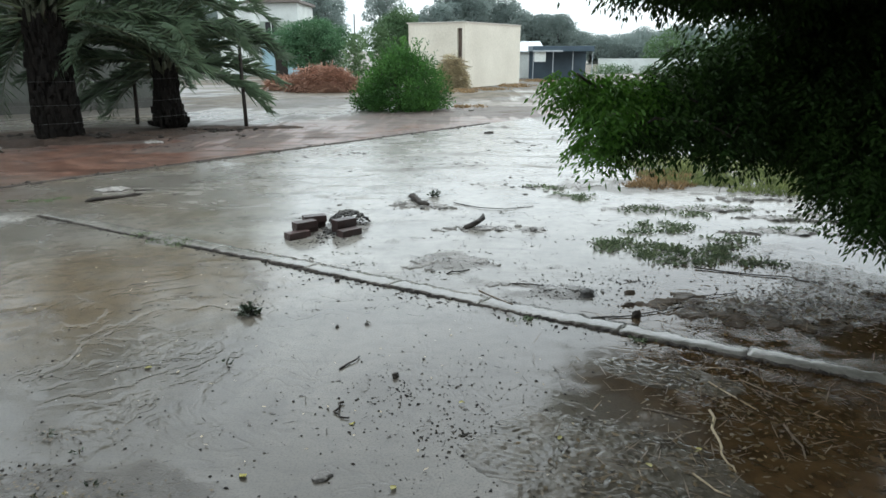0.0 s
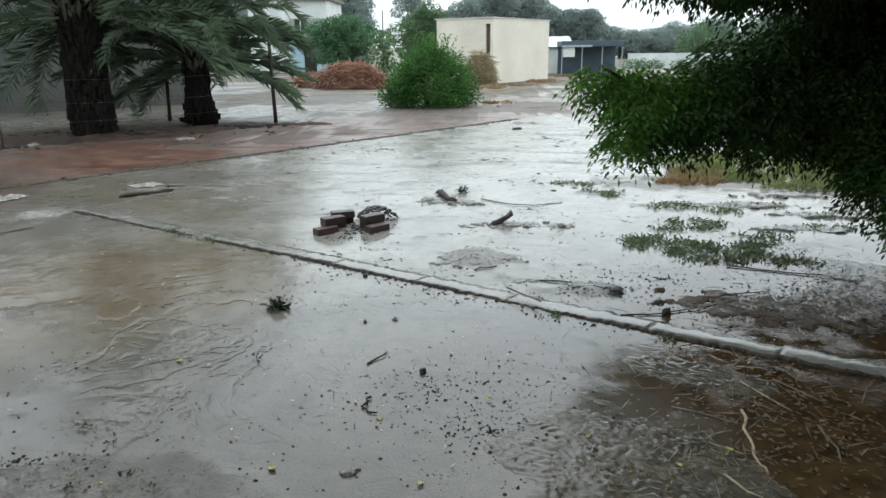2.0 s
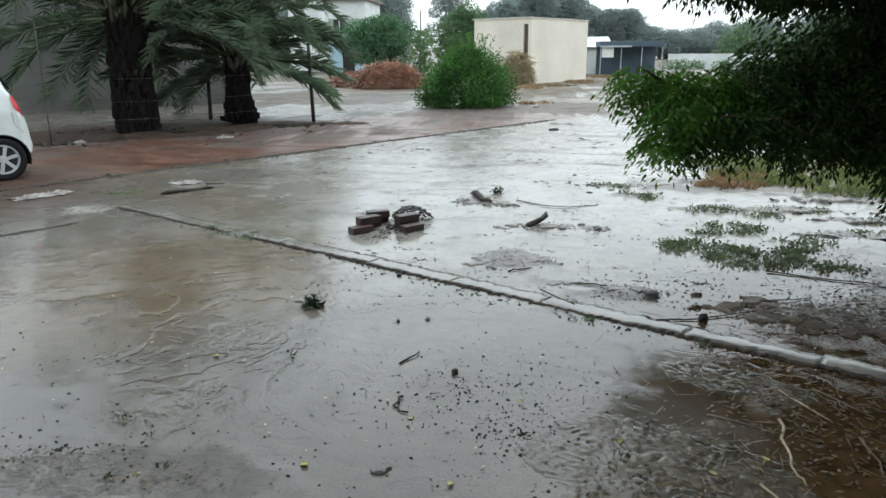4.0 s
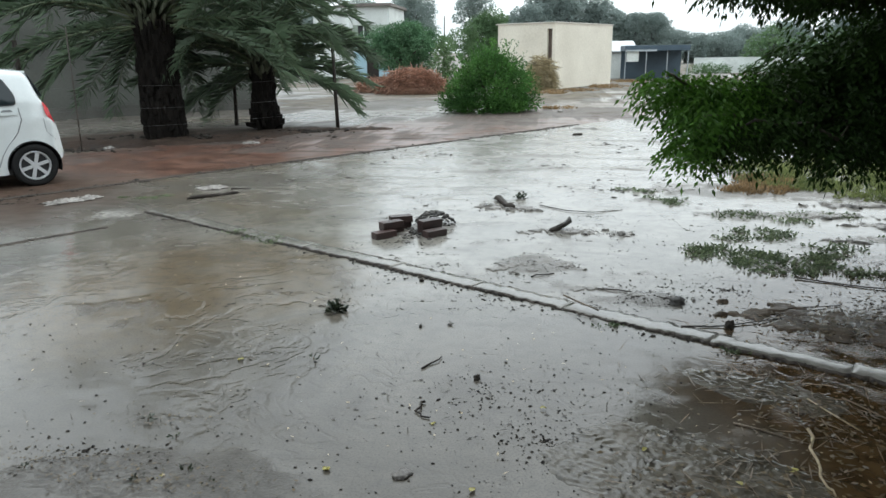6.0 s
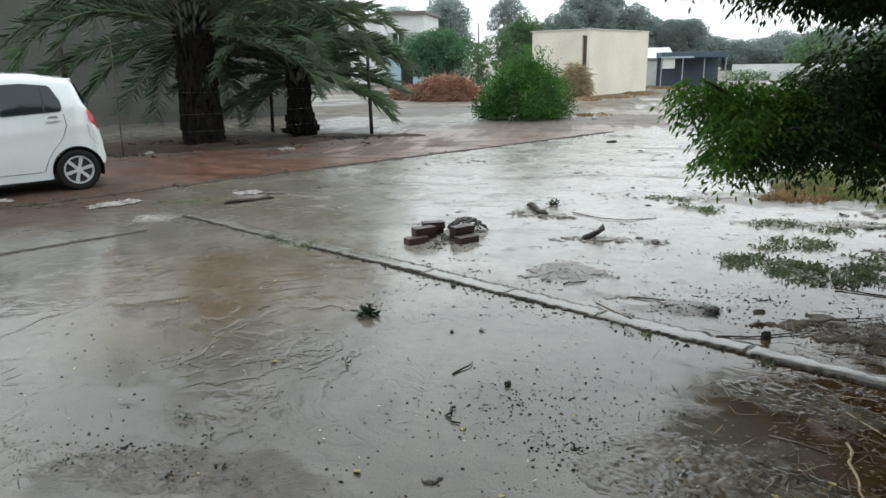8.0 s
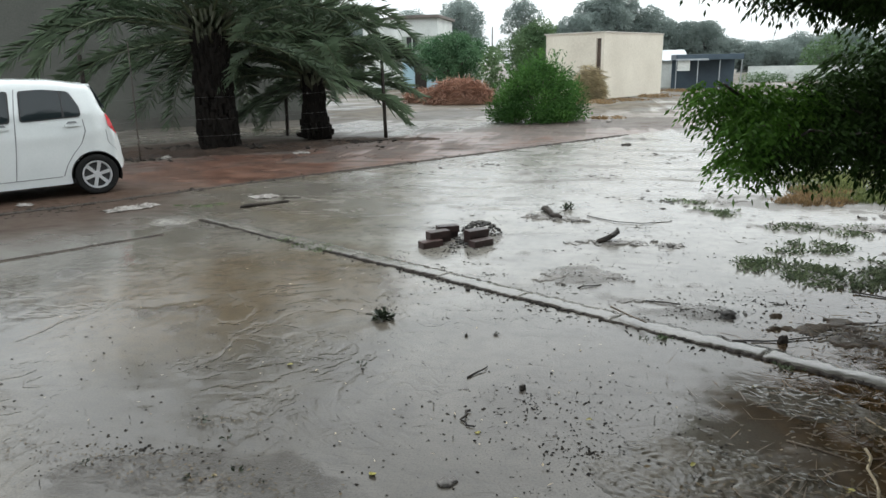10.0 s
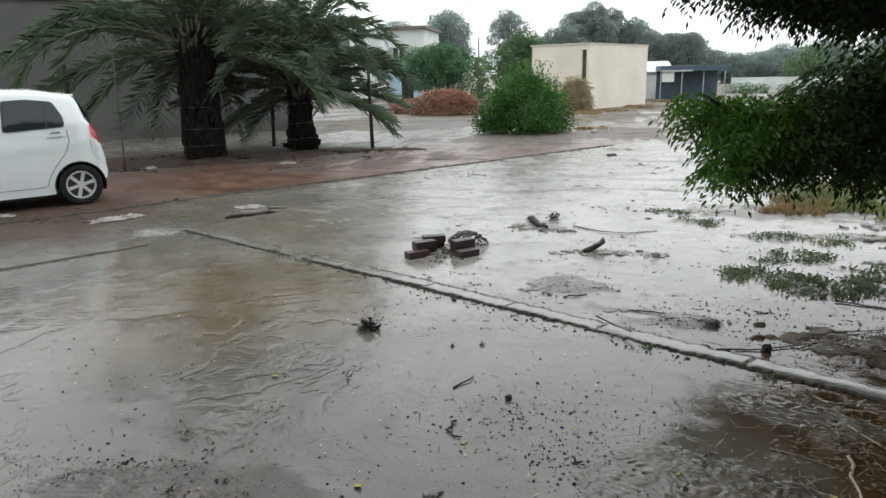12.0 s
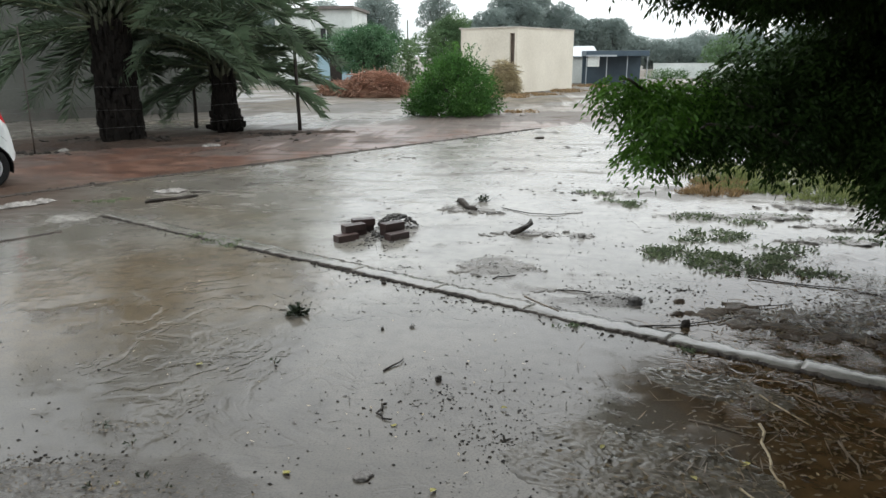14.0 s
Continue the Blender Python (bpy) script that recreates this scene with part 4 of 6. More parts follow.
tree("weed_thicket", "tall pale green weeds beside the cut brush", (-4.55, 37.5, 0.05), 0.6, 0.04, lumps(9, 1.2, 1.2, 0.4, 2.3, 13, 0.36), PALE_LEAF, 0.20, 260, 9, limbs=False, category="bush")
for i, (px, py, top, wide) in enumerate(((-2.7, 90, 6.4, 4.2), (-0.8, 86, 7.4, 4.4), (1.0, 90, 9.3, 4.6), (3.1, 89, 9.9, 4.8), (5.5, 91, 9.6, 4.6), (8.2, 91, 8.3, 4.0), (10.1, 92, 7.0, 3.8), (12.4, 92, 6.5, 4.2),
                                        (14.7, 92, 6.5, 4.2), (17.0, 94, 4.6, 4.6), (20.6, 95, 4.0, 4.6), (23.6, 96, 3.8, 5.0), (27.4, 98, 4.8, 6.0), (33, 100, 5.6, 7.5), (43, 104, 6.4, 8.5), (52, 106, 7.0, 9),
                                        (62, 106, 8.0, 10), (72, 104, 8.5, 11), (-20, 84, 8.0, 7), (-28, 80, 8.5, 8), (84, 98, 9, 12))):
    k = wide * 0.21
    tree("treeline_tree", "distant tree in a row with haze-paled grey-green leaves", (px, py, 0), top * 0.3, 0.2, lumps(40 + i, wide * 1.05, wide * 0.8, top * 0.2, top - k, 20, k), FAR_LEAF, 0.26, 340, 60 + i,
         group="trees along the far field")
tree("field_shrub", "low yellowish shrub in the far field", (19.5, 62, 0), 0.7, 0.08, lumps(90, 6.5, 3, 0.5, 3.0, 12, 0.8), PALE_LEAF, 0.3, 90, 90, category="bush")
tree("field_shrub", "low yellowish shrub in the far field", (27.5, 64, 0), 0.7, 0.08, lumps(91, 7.5, 3, 0.5, 3.2, 12, 0.9), PALE_LEAF, 0.3, 80, 91, category="bush")
for x in (13.0, 16.5, 20.0, 24.0):
    tree("field_shrub", "low olive weeds before the boundary wall", (x, 54.6, 0), 0.2, 0.03, lumps(int(x), 3.8, 1.2, 0.1, 0.5, 16, 0.36), PALE_LEAF, 0.14, 260, int(x), limbs=False, category="bush")

# bare pole and a slack power line
solid("thin_pole", tube(bmesh.new(), [(0, 0, -0.3), (0.03, 0, 4.5)], [0.06, 0.04], 8), WOOD_WET, "thin bare wooden pole beyond the brush", "pole", (-6.99, 57, 0), smooth=True)
bm = tube(bmesh.new(), [(-40 + 80 * i / 24, 60, 8.5 - 0.9 * math.sin(math.pi * i / 24)) for i in range(25)], 0.012, 4)
solid("power_line", bm, WIRE, "slack thin power line high across the yard", "cable")
for x in (-40, 40):
    solid("power_pole", tube(bmesh.new(), [(0, 0, -0.3), (0, 0, 8.6)], [0.14, 0.09], 8), WOOD_WET, "tall wooden pole that carries the power line", "pole", (x, 60, 0), smooth=True)


# ---- brush and hay ----
def heap(name, label, category, at, rx, ry, h, count, mat, length, seed, thick=0.02, turn=0):
    """A tangle of cut stems over a rounded core."""
    rng = np.random.default_rng(seed)
    root = thing(name, label, category, at, turn)
    bm = bmesh.new()
    bmesh.ops.create_icosphere(bm, subdivisions=3, radius=1)
    for v in bm.verts:
        k = 0.78 + 0.22 * noise.noise(v.co * 2.3 + Vector((seed, 0, 0)))
        v.co = Vector((v.co.x * rx * k, v.co.y * ry * k, max(-0.1, v.co.z * h * k)))
    part("core", bm, mat, root, smooth=True)
    u = unit(rng, count)
    u[:, 2] = np.abs(u[:, 2])
    p = u * np.array((rx, ry, h)) * rng.uniform(0.72, 1.02, (count, 1))
    way = np.cross(u, unit(rng, count)) + u * 0.35
    way[:, 2] *= 0.7
    tagged(part("stem_tangle", blades("stem_tangle", p, way, u, rng.uniform(0.5, 1.2, count) * length, thick, mat, 0.3, 0.12), mat, root), kind="stuff")


heap("brush_pile", "reddish-brown heap of cut brush on the ground", "brush pile", (-5.3, 31.3, 0.1), 1.55, 1.0, 0.95, 1500, RED_BRUSH, 0.6, 51, 0.045)
heap("brush_pile", "small reddish heap of cut twigs", "brush pile", (-7.3, 32.6, 0.1), 0.9, 0.6, 0.5, 500, RED_BRUSH, 0.5, 52, 0.04)
heap("hay_stack", "old brown hay stacked against the cream outbuilding", "hay stack", (0.42, 33.45, 0.0), 0.62, 0.42, 1.5, 1500, HAY, 0.55, 53, 0.035)


# ---- the white hatchback ----
def lerp_table(x, table):
    for (a, va), (c, vc) in zip(table, table[1:]):
        if x <= c:
            s = max(0.0, (x - a) / (c - a))
            s = s * s * (3 - 2 * s)
            return va + (vc - va) * s
    return table[-1][1]


CAR_TOP = [(-3.17, 0.62), (-3.10, 0.80), (-2.75, 0.96), (-2.4, 1.03), (-1.85, 1.40), (-1.5, 1.53), (-0.95, 1.565), (-0.45, 1.55), (0.05, 1.49), (0.08, 1.465), (0.26, 1.09), (0.37, 0.84), (0.44, 0.60), (0.455, 0.45)]
CAR_BELT = [(-3.17, 0.60), (-2.7, 0.86), (-2.2, 0.98), (-1.2, 1.02), (-0.3, 1.06), (0.23, 1.07), (0.37, 0.83), (0.455, 0.44)]
CAR_FOOT = [(-3.17, 0.30), (-2.9, 0.22), (-1.9, 0.19), (-0.45, 0.19), (0.25, 0.27), (0.455, 0.36)]
CAR_PLAN = [(-3.17, 0.52), (-3.05, 0.66), (-2.7, 0.77), (-1.8, 0.80), (-0.5, 0.80), (0.0, 0.79), (0.28, 0.74), (0.41, 0.63), (0.455, 0.52)]
WHEELS, WHEEL_Z, ARCH = (-2.425, 0.0), 0.29, 0.345


def car_side(x, z):
    """Half width of the body at x along it and height z."""
    top, belt, foot, half = lerp_table(x, CAR_TOP), lerp_table(x, CAR_BELT), lerp_table(x, CAR_FOOT), lerp_table(x, CAR_PLAN)
    if z <= belt:
        s = (z - foot) / max(0.02, belt - foot)
        crease = 0.012 * math.exp(-((s - 0.78) / 0.10) ** 2)
        return half * (1 - 0.055 * (1 - s) ** 2 * (1 if s < 1 else 0) - 0.02 * s ** 3) + crease
    s = (z - belt) / max(0.02, top - belt)
    return half * 0.98 - 0.145 * min(1, s) ** 1.3


def car_panel(outline, out, closed_depth=0.0, fan=True):
    """A panel that follows the body's side, from an outline of (x, z); out: metres proud of it."""
    bm = bmesh.new()
    n = len(outline)
    cx, cz = sum(p[0] for p in outline) / n, sum(p[1] for p in outline) / n
    rings = []
    for k in ((1.0, 0.84, 0.66, 0.46, 0.24) if fan else (1.0,)):
        rings.append([bm.verts.new((cx + (x - cx) * k, -(car_side(cx + (x - cx) * k, cz + (z - cz) * k) + out), cz + (z - cz) * k)) for x, z in outline])
    for a, c in zip(rings, rings[1:]):
        for i in range(n):
            bm.faces.new((a[i], a[(i + 1) % n], c[(i + 1) % n], c[i]))
    if fan:
        bm.faces.new(rings[-1])
    else:
        h = n // 2
        for i in range(h - 1):
            bm.faces.new((rings[0][i], rings[0][i + 1], rings[0][n - 2 - i], rings[0][n - 1 - i]))
    if closed_depth:
        r = bmesh.ops.extrude_face_region(bm, geom=bm.faces[:])
        bmesh.ops.translate(bm, verts=[v for v in r["geom"] if isinstance(v, bmesh.types.BMVert)], vec=(0, closed_depth, 0))
    bmesh.ops.recalc_face_normals(bm, faces=bm.faces)
    return bm


def both_sides(name, outline, out, material, parent, label="", depth=0.006, fan=True):
    for sgn in (1, -1):
        bm = car_panel(outline, out, depth, fan)
        if sgn < 0:
            bmesh.ops.scale(bm, vec=(1, -1, 1), verts=bm.verts)
            bmesh.ops.reverse_faces(bm, faces=bm.faces)
        ob = part(name, bm, material, parent, label)
    return ob


def rounded(pts, r=0.05, k=4):
    """An outline with its corners rounded."""
    out, n = [], len(pts)
    for i in range(n):
        p, a, c = Vector(pts[i]), Vector(pts[i - 1]), Vector(pts[(i + 1) % n])
        u, v = (a - p), (c - p)
        d = min(r, u.length * 0.45, v.length * 0.45)
        s, e = p + u.normalized() * d, p + v.normalized() * d
        for j in range(k + 1):
            t = j / k
            q = s * (1 - t) ** 2 + p * 2 * t * (1 - t) + e * t * t
            out.append((q.x, q.y))
    return out


def hatchback():
    paint = surface("white_car_paint", (0.62, 0.65, 0.64), (0.68, 0.70, 0.69), 1.5, (0.24, 0.24), 0, coat=0.8)
    black = surface("black_rubber_trim", (0.012, 0.012, 0.013), (0.03, 0.03, 0.03), 8, (0.5, 0.7), 0.2, 60)
    tyre_m = surface("wet_tyre_rubber", (0.008, 0.008, 0.008), (0.018, 0.0175, 0.017), 8, (0.7, 0.9), 0.4, 80, specular=0.2)
    alloy = surface("silver_alloy", (0.60, 0.61, 0.62), (0.72, 0.72, 0.73), 5, (0.3, 0.4), 0, metal=0.6)
    window_m = bpy.data.materials.new("tinted_car_glass")
    window_m.use_nodes = True
    gb = window_m.node_tree.nodes["Principled BSDF"]
    gb.inputs["Base Color"].default_value = (0.018, 0.024, 0.026, 1)
    gb.inputs["Roughness"].default_value = 0.04
    gb.inputs["Specular IOR Level"].default_value = 0.4
    red = surface("red_lamp_lens", (0.55, 0.012, 0.02), (0.68, 0.025, 0.035), 6, (0.08, 0.15), 0, coat=0.8)
    clear = surface("clear_lamp_lens", (0.55, 0.57, 0.58), (0.7, 0.7, 0.7), 8, (0.08, 0.15), 0, coat=0.8)
    seam_m = surface("grey_panel_gap", (0.16, 0.165, 0.165), (0.22, 0.225, 0.225), 8, (0.5, 0.7), 0)
    car = thing("hatchback_car", "white five-door hatchback parked on the red earth lane", "car", (-7.53, 9.35, 0), 50.2)
    # shell: a fine grid over each side, open at the wheel arches, joined over roof and bonnet
    bm = bmesh.new()
    xs = list(np.arange(-3.17, 0.45, 0.0275)) + [0.455]
    rows = 30
    grid = {}
    for i, x in enumerate(xs):
        foot, top = lerp_table(x, CAR_FOOT), lerp_table(x, CAR_TOP)
        for sgn in (-1, 1):
            for j in range(rows + 1):
                z = foot + (top - foot) * j / rows
                px, pz = x, z
                for wx in WHEELS:
                    d = Vector((x - wx, z - WHEEL_Z))
                    if abs(d.length - ARCH) < 0.02 and d.length > 0:
                        d = d.normalized() * ARCH
                        px, pz = wx + d.x, WHEEL_Z + d.y
                y = car_side(px, min(pz, top))
                if j == rows:
                    y -= 0.03
                grid[i, j, sgn] = bm.verts.new((px, sgn * y, pz))
        for j in range(1, 8):
            s = j / 8 * 2 - 1
            grid[i, rows + j, 0] = bm.verts.new((x, s * (car_side(x, top) - 0.03), top + 0.045 * (1 - s * s) * (1 if top > 0.9 else 0.4)))
        grid[i, rows, 0], grid[i, rows + 8, 0] = grid[i, rows, -1], grid[i, rows, 1]
    for i in range(len(xs) - 1):
        for sgn in (-1, 1):
            for j in range(rows):
                q = [grid[i, j, sgn], grid[i + 1, j, sgn], grid[i + 1, j + 1, sgn], grid[i, j + 1, sgn]]
                c = sum((v.co for v in q), Vector()) / 4
                if any(math.hypot(c.x - wx, c.z - WHEEL_Z) < ARCH - 0.004 for wx in WHEELS):
                    continue
                bm.faces.new(q if sgn < 0 else q[::-1])
        for j in range(8):
            bm.faces.new((grid[i, rows + j, 0], grid[i + 1, rows + j, 0], grid[i + 1, rows + j + 1, 0], grid[i, rows + j + 1, 0]))
    for i in (0, len(xs) - 1):
        for j in range(rows):
            q = [grid[i, j, -1], grid[i, j + 1, -1], grid[i, j + 1, 1], grid[i, j, 1]]
            bm.faces.new(q if i else q[::-1])
    loose = [v for v in bm.verts if not v.link_faces]
    bmesh.ops.delete(bm, geom=loose, context="VERTS")
    bmesh.ops.recalc_face_normals(bm, faces=bm.faces)
    body = part("body", bm, paint, car, "glossy white body shell", smooth=True)
    # underside and wheel wells
    part("floor_pan", box(bmesh.new(), -2.95, -0.70, 0.18, 0.22, 0.70, 0.26), black, car, "black underside")
    for wx in WHEELS:
        for sgn in (-1, 1):
            bm = bmesh.new()
            k = 18
            ang = [math.pi * (-0.1 + 1.2 * i / k) for i in range(k + 1)]
            a = [bm.verts.new((wx + ARCH * math.cos(t), sgn * 0.775, WHEEL_Z + ARCH * math.sin(t))) for t in ang]
            c = [bm.verts.new((wx + ARCH * math.cos(t), sgn * 0.50, WHEEL_Z + ARCH * math.sin(t))) for t in ang]
            hub = bm.verts.new((wx, sgn * 0.50, WHEEL_Z))
            for i in range(k):
                bm.faces.new((a[i], a[i + 1], c[i + 1], c[i]))
                bm.faces.new((c[i], c[i + 1], hub))
            part("wheel_well", bm, black, car, "black wheel arch lining")
    # windows, pillars, seams
    rear_glass = rounded([(-0.87, 1.055), (-0.825, 1.43), (-0.55, 1.44), (-0.23, 1.405), (-0.13, 1.20), (-0.13, 1.085)], 0.045)
    front_glass = rounded([(-2.10, 1.01), (-1.70, 1.30), (-1.52, 1.405), (-0.985, 1.43), (-1.025, 1.05)], 0.045)
    for glass in (rear_glass, front_glass):
        cx, cz = sum(p[0] for p in glass) / len(glass), sum(p[1] for p in glass) / len(glass)
        edge = [(cx + (x - cx) * 1.05, cz + (z - cz) * 1.08) for x, z in glass]
        both_sides("window_seal", edge, 0.012, black, car, "black rubber window seal")
        both_sides("side_window", glass, 0.017, window_m, car, "dark tinted side window")
    both_sides("window_bar", [(-0.36, 1.06), (-0.345, 1.43), (-0.32, 1.43), (-0.33, 1.06)], 0.021, black, car, "black bar in the rear window")

    def seam(pts, width=0.006):
        fine = [(a[0] + (c[0] - a[0]) * s / 6, a[1] + (c[1] - a[1]) * s / 6) for a, c in zip(pts, pts[1:]) for s in range(6)] + [pts[-1]]
        out = [(x - width, z) for x, z in fine] + [(x + width, z) for x, z in reversed(fine)]
        both_sides("door_seam", out, 0.004, seam_m, body, depth=0.004, fan=False)

    seam([(-0.885, 1.46), (-0.93, 1.2), (-0.965, 0.9), (-1.0, 0.6), (-1.04, 0.30)])
    seam([(-0.10, 1.04), (-0.085, 0.90), (-0.15, 0.76), (-0.29, 0.60), (-0.38, 0.46), (-0.44, 0.31)])
    seam([(-2.28, 0.95), (-2.24, 0.7), (-2.05, 0.45), (-1.98, 0.30)])
    seam([(0.20, 0.90), (0.215, 0.75), (0.33, 0.62)], 0.003)
    both_sides("sill_seam", [(-2.0 + 0.11 * i, 0.292 + 0.0007 * i) for i in range(15)] + [(-0.46 - 0.11 * i, 0.310 - 0.0007 * i) for i in range(15)], 0.004, seam_m, body, depth=0.004, fan=False)
    for hx in (-0.245, -1.13):
        both_sides("door_handle", rounded([(hx - 0.105, 0.958), (hx - 0.10, 0.985), (hx + 0.10, 0.99), (hx + 0.105, 0.965)], 0.012), 0.028, paint, car, "white door handle", 0.02)
        both_sides("handle_recess", rounded([(hx - 0.075, 0.995), (hx - 0.05, 1.02), (hx + 0.05, 1.022), (hx + 0.075, 0.995)], 0.012), 0.006, seam_m, body, depth=0.004)
    both_sides("tail_light", rounded([(0.215, 1.09), (0.235, 0.94), (0.355, 0.83), (0.375, 0.86), (0.285, 1.06)], 0.02), 0.018, red, car, "red tail light", 0.05)
    both_sides("headlight", rounded([(-3.05, 0.66), (-3.0, 0.80), (-2.72, 0.88), (-2.8, 0.72)], 0.03), 0.008, clear, car, "clear headlight", 0.03)
    both_sides("mud_flap", [(0.255, 0.18), (0.262, 0.33), (0.30, 0.33), (0.30, 0.18)], -0.03, black, car, "black mud flap", 0.10)
    # arch lip
    for wx in WHEELS:
        out = [(wx + (ARCH + 0.002) * math.cos(t), WHEEL_Z + (ARCH + 0.002) * math.sin(t)) for t in [radians(a) for a in range(0, 181, 10)]]
        inn = [(wx + (ARCH - 0.012) * math.cos(t), WHEEL_Z + (ARCH - 0.012) * math.sin(t)) for t in [radians(a) for a in range(180, -1, -10)]]
        both_sides("arch_lip", out + inn, 0.004, black, car, fan=False)
    # glass front and rear
    for a, c in (((-2.36, 1.055, 0.66), (-1.62, 1.52, 0.60)), ((0.25, 1.12, 0.60), (0.11, 1.42, 0.56))):
        q = [(a[0], -a[2], a[1] + 0.03), (a[0], a[2], a[1] + 0.03), (c[0], c[2], c[1] + 0.035), (c[0], -c[2], c[1] + 0.035)]
        name = "windscreen" if a[0] < -1 else "rear_window"
        b2 = bmesh.new()
        f = b2.faces.new([b2.verts.new(p) for p in q])
        r = bmesh.ops.extrude_face_region(b2, geom=[f])
        bmesh.ops.translate(b2, verts=[v for v in r["geom"] if isinstance(v, bmesh.types.BMVert)], vec=(0.012 if a[0] > -1 else -0.012, 0, 0.012))
        part(name, b2, window_m, car, "dark glass")
    part("rear_spoiler", box(bmesh.new(), -0.04, -0.56, 1.475, 0.105, 0.56, 1.51, 0.012), paint, car, "white roof spoiler")
    part("grille", box(bmesh.new(), -3.19, -0.4, 0.42, -3.14, 0.4, 0.60, 0.01), black, car, "black grille")
    # wheels
    for wx in WHEELS:
        for sgn in (-1, 1):
            wheel = part("wheel", bmesh_ring(0.30, 0.055), tyre_m, car, "black road wheel", smooth=True)
            wheel.matrix_local = pose(wx, sgn * 0.70, WHEEL_Z, 90 if sgn < 0 else -90, 0, 0)
            part("rim", rim_mesh(), alloy, wheel, "silver six-spoke alloy rim")
            bm = bmesh.new()
            bmesh.ops.create_cone(bm, cap_ends=True, segments=24, radius1=0.185, radius2=0.185, depth=0.02)
            part("brake_drum", bm, black, wheel).matrix_local = pose(0, 0, 0.02)
    return car


def bmesh_ring(radius, wide):
    """A tyre lying flat: a rounded section turned about z."""
    bm = bmesh.new()
    prof = [(0.195, -wide), (0.215, -wide * 1.25), (0.26, -wide * 1.4), (radius - 0.02, -wide * 1.3), (radius - 0.004, -wide), (radius - 0.01, 0), (radius - 0.004, wide), (radius - 0.02, wide * 1.3), (0.26, wide * 1.4),
            (0.215, wide * 1.25), (0.195, wide)]
    k = 40
    rings = [[bm.verts.new((r * math.cos(t), r * math.sin(t), z)) for r, z in prof] for t in [math.tau * i / k for i in range(k)]]
    for i in range(k):
        a, c = rings[i], rings[(i + 1) % k]
        for j in range(len(prof)):
            bm.faces.new((a[j], c[j], c[(j + 1) % len(prof)], a[(j + 1) % len(prof)]))
    bmesh.ops.recalc_face_normals(bm, faces=bm.faces)
    return bm


def rim_mesh():
    bm = bmesh.new()
    k = 40
    prof = [(0.205, 0.062), (0.198, 0.072), (0.186, 0.070), (0.178, 0.05), (0.176, -0.02), (0.19, -0.02), (0.205, 0.02)]
    rings = [[bm.verts.new((r * math.cos(t), r * math.sin(t), z)) for r, z in prof] for t in [math.tau * i / k for i in range(k)]]
    for i in range(k):
        a, c = rings[i], rings[(i + 1) % k]
        for j in range(len(prof)):
            bm.faces.new((a[j], c[j], c[(j + 1) % len(prof)], a[(j + 1) % len(prof)]))
    for i in range(6):
        t = math.tau * i / 6 + 0.26
        m = Matrix.Rotation(t, 4, "Z")
        q = [(0.03, -0.022, 0.058), (0.03, 0.022, 0.058), (0.186, 0.026, 0.064), (0.186, -0.026, 0.064)]
        top = [bm.verts.new(m @ Vector(p)) for p in q]
        low = [bm.verts.new(m @ Vector((p[0], p[1] * 0.8, 0.03))) for p in q]
        bm.faces.new(top)
        for j in range(4):
            bm.faces.new((top[j], low[j], low[(j + 1) % 4], top[(j + 1) % 4]))
    r = bmesh.ops.create_cone(bm, cap_ends=True, segments=20, radius1=0.05, radius2=0.042, depth=0.04)
    bmesh.ops.translate(bm, verts=r["verts"], vec=(0, 0, 0.05))
    bmesh.ops.recalc_face_normals(bm, faces=bm.faces)
    return bm


def raise_cabin(car):
    """Lifts the car above its waist, the taller the higher, and leaves the wheels round."""
    done = set()
    for ob in car.children_recursive:
        if ob.name.split(".")[0] in ("wheel", "rim", "brake_drum") or ob.data.name in done:
            continue
        done.add(ob.data.name)
        for v in ob.data.vertices:
            v.co.z += 0.075 * max(0.0, min(1.0, (v.co.z - 0.72) / 0.4))


raise_cabin(hatchback())


# ---- rippled silt ----
SILT = surface("furrowed_wet_silt", (0.048, 0.041, 0.030), (0.105, 0.090, 0.068), 5, (0.12, 0.34), 0.3, 60, size=0.004, specular=0.45)
SOIL = surface("dark_wet_soil", (0.022, 0.015, 0.011), (0.070, 0.048, 0.036), 2.5, (0.55, 0.85), 0.8, 25, specular=0.15, size=0.03)


def earth_mound(at, rx, ry, h, turn, seed, mat=None, step=0.06, label="low dark bank of wet soil round the palms"):
    """A low uneven bank of raked-up soil with lumps and hollows."""
    q = 0.06 / step
    nx, ny = int(2 * rx / step), int(2 * ry / step)
    vs = []
    for j in range(ny + 1):
        for i in range(nx + 1):
            x, y = -rx + i * step, -ry + j * step
            lump = noise.fractal(Vector((x * 1.3 * q, y * 1.3 * q, seed)), 0.7, 2.0, 5)
            rim = 1 - (x / rx) ** 2 - (y / ry) ** 2 + (1.3 if mat else 0.55) * noise.fractal(Vector((x * (1.6 if mat else 0.9) * q, y * (1.6 if mat else 0.9) * q, seed + 4.0)), 0.6, 2.0, 5)
            vs.append((x, y, -0.03 + (0.03 + h * (0.55 + 0.6 * lump)) * max(0.0, min(1.0, rim * 1.7))))
    w = nx + 1
    fs = [(j * w + i, j * w + i + 1, (j + 1) * w + i + 1, (j + 1) * w + i) for j in range(ny) for i in range(nx)]
    me = bpy.data.meshes.new("earth_mound")
    me.from_pydata(vs, [], fs)
    me.materials.append(mat or SOIL)
    for f in me.polygons:
        f.use_smooth = True
    ob = new("earth_mound", me)
    ob.matrix_world = pose(*at, 0, 0, turn)
    return tagged(ob, label, "soil", kind="structure")


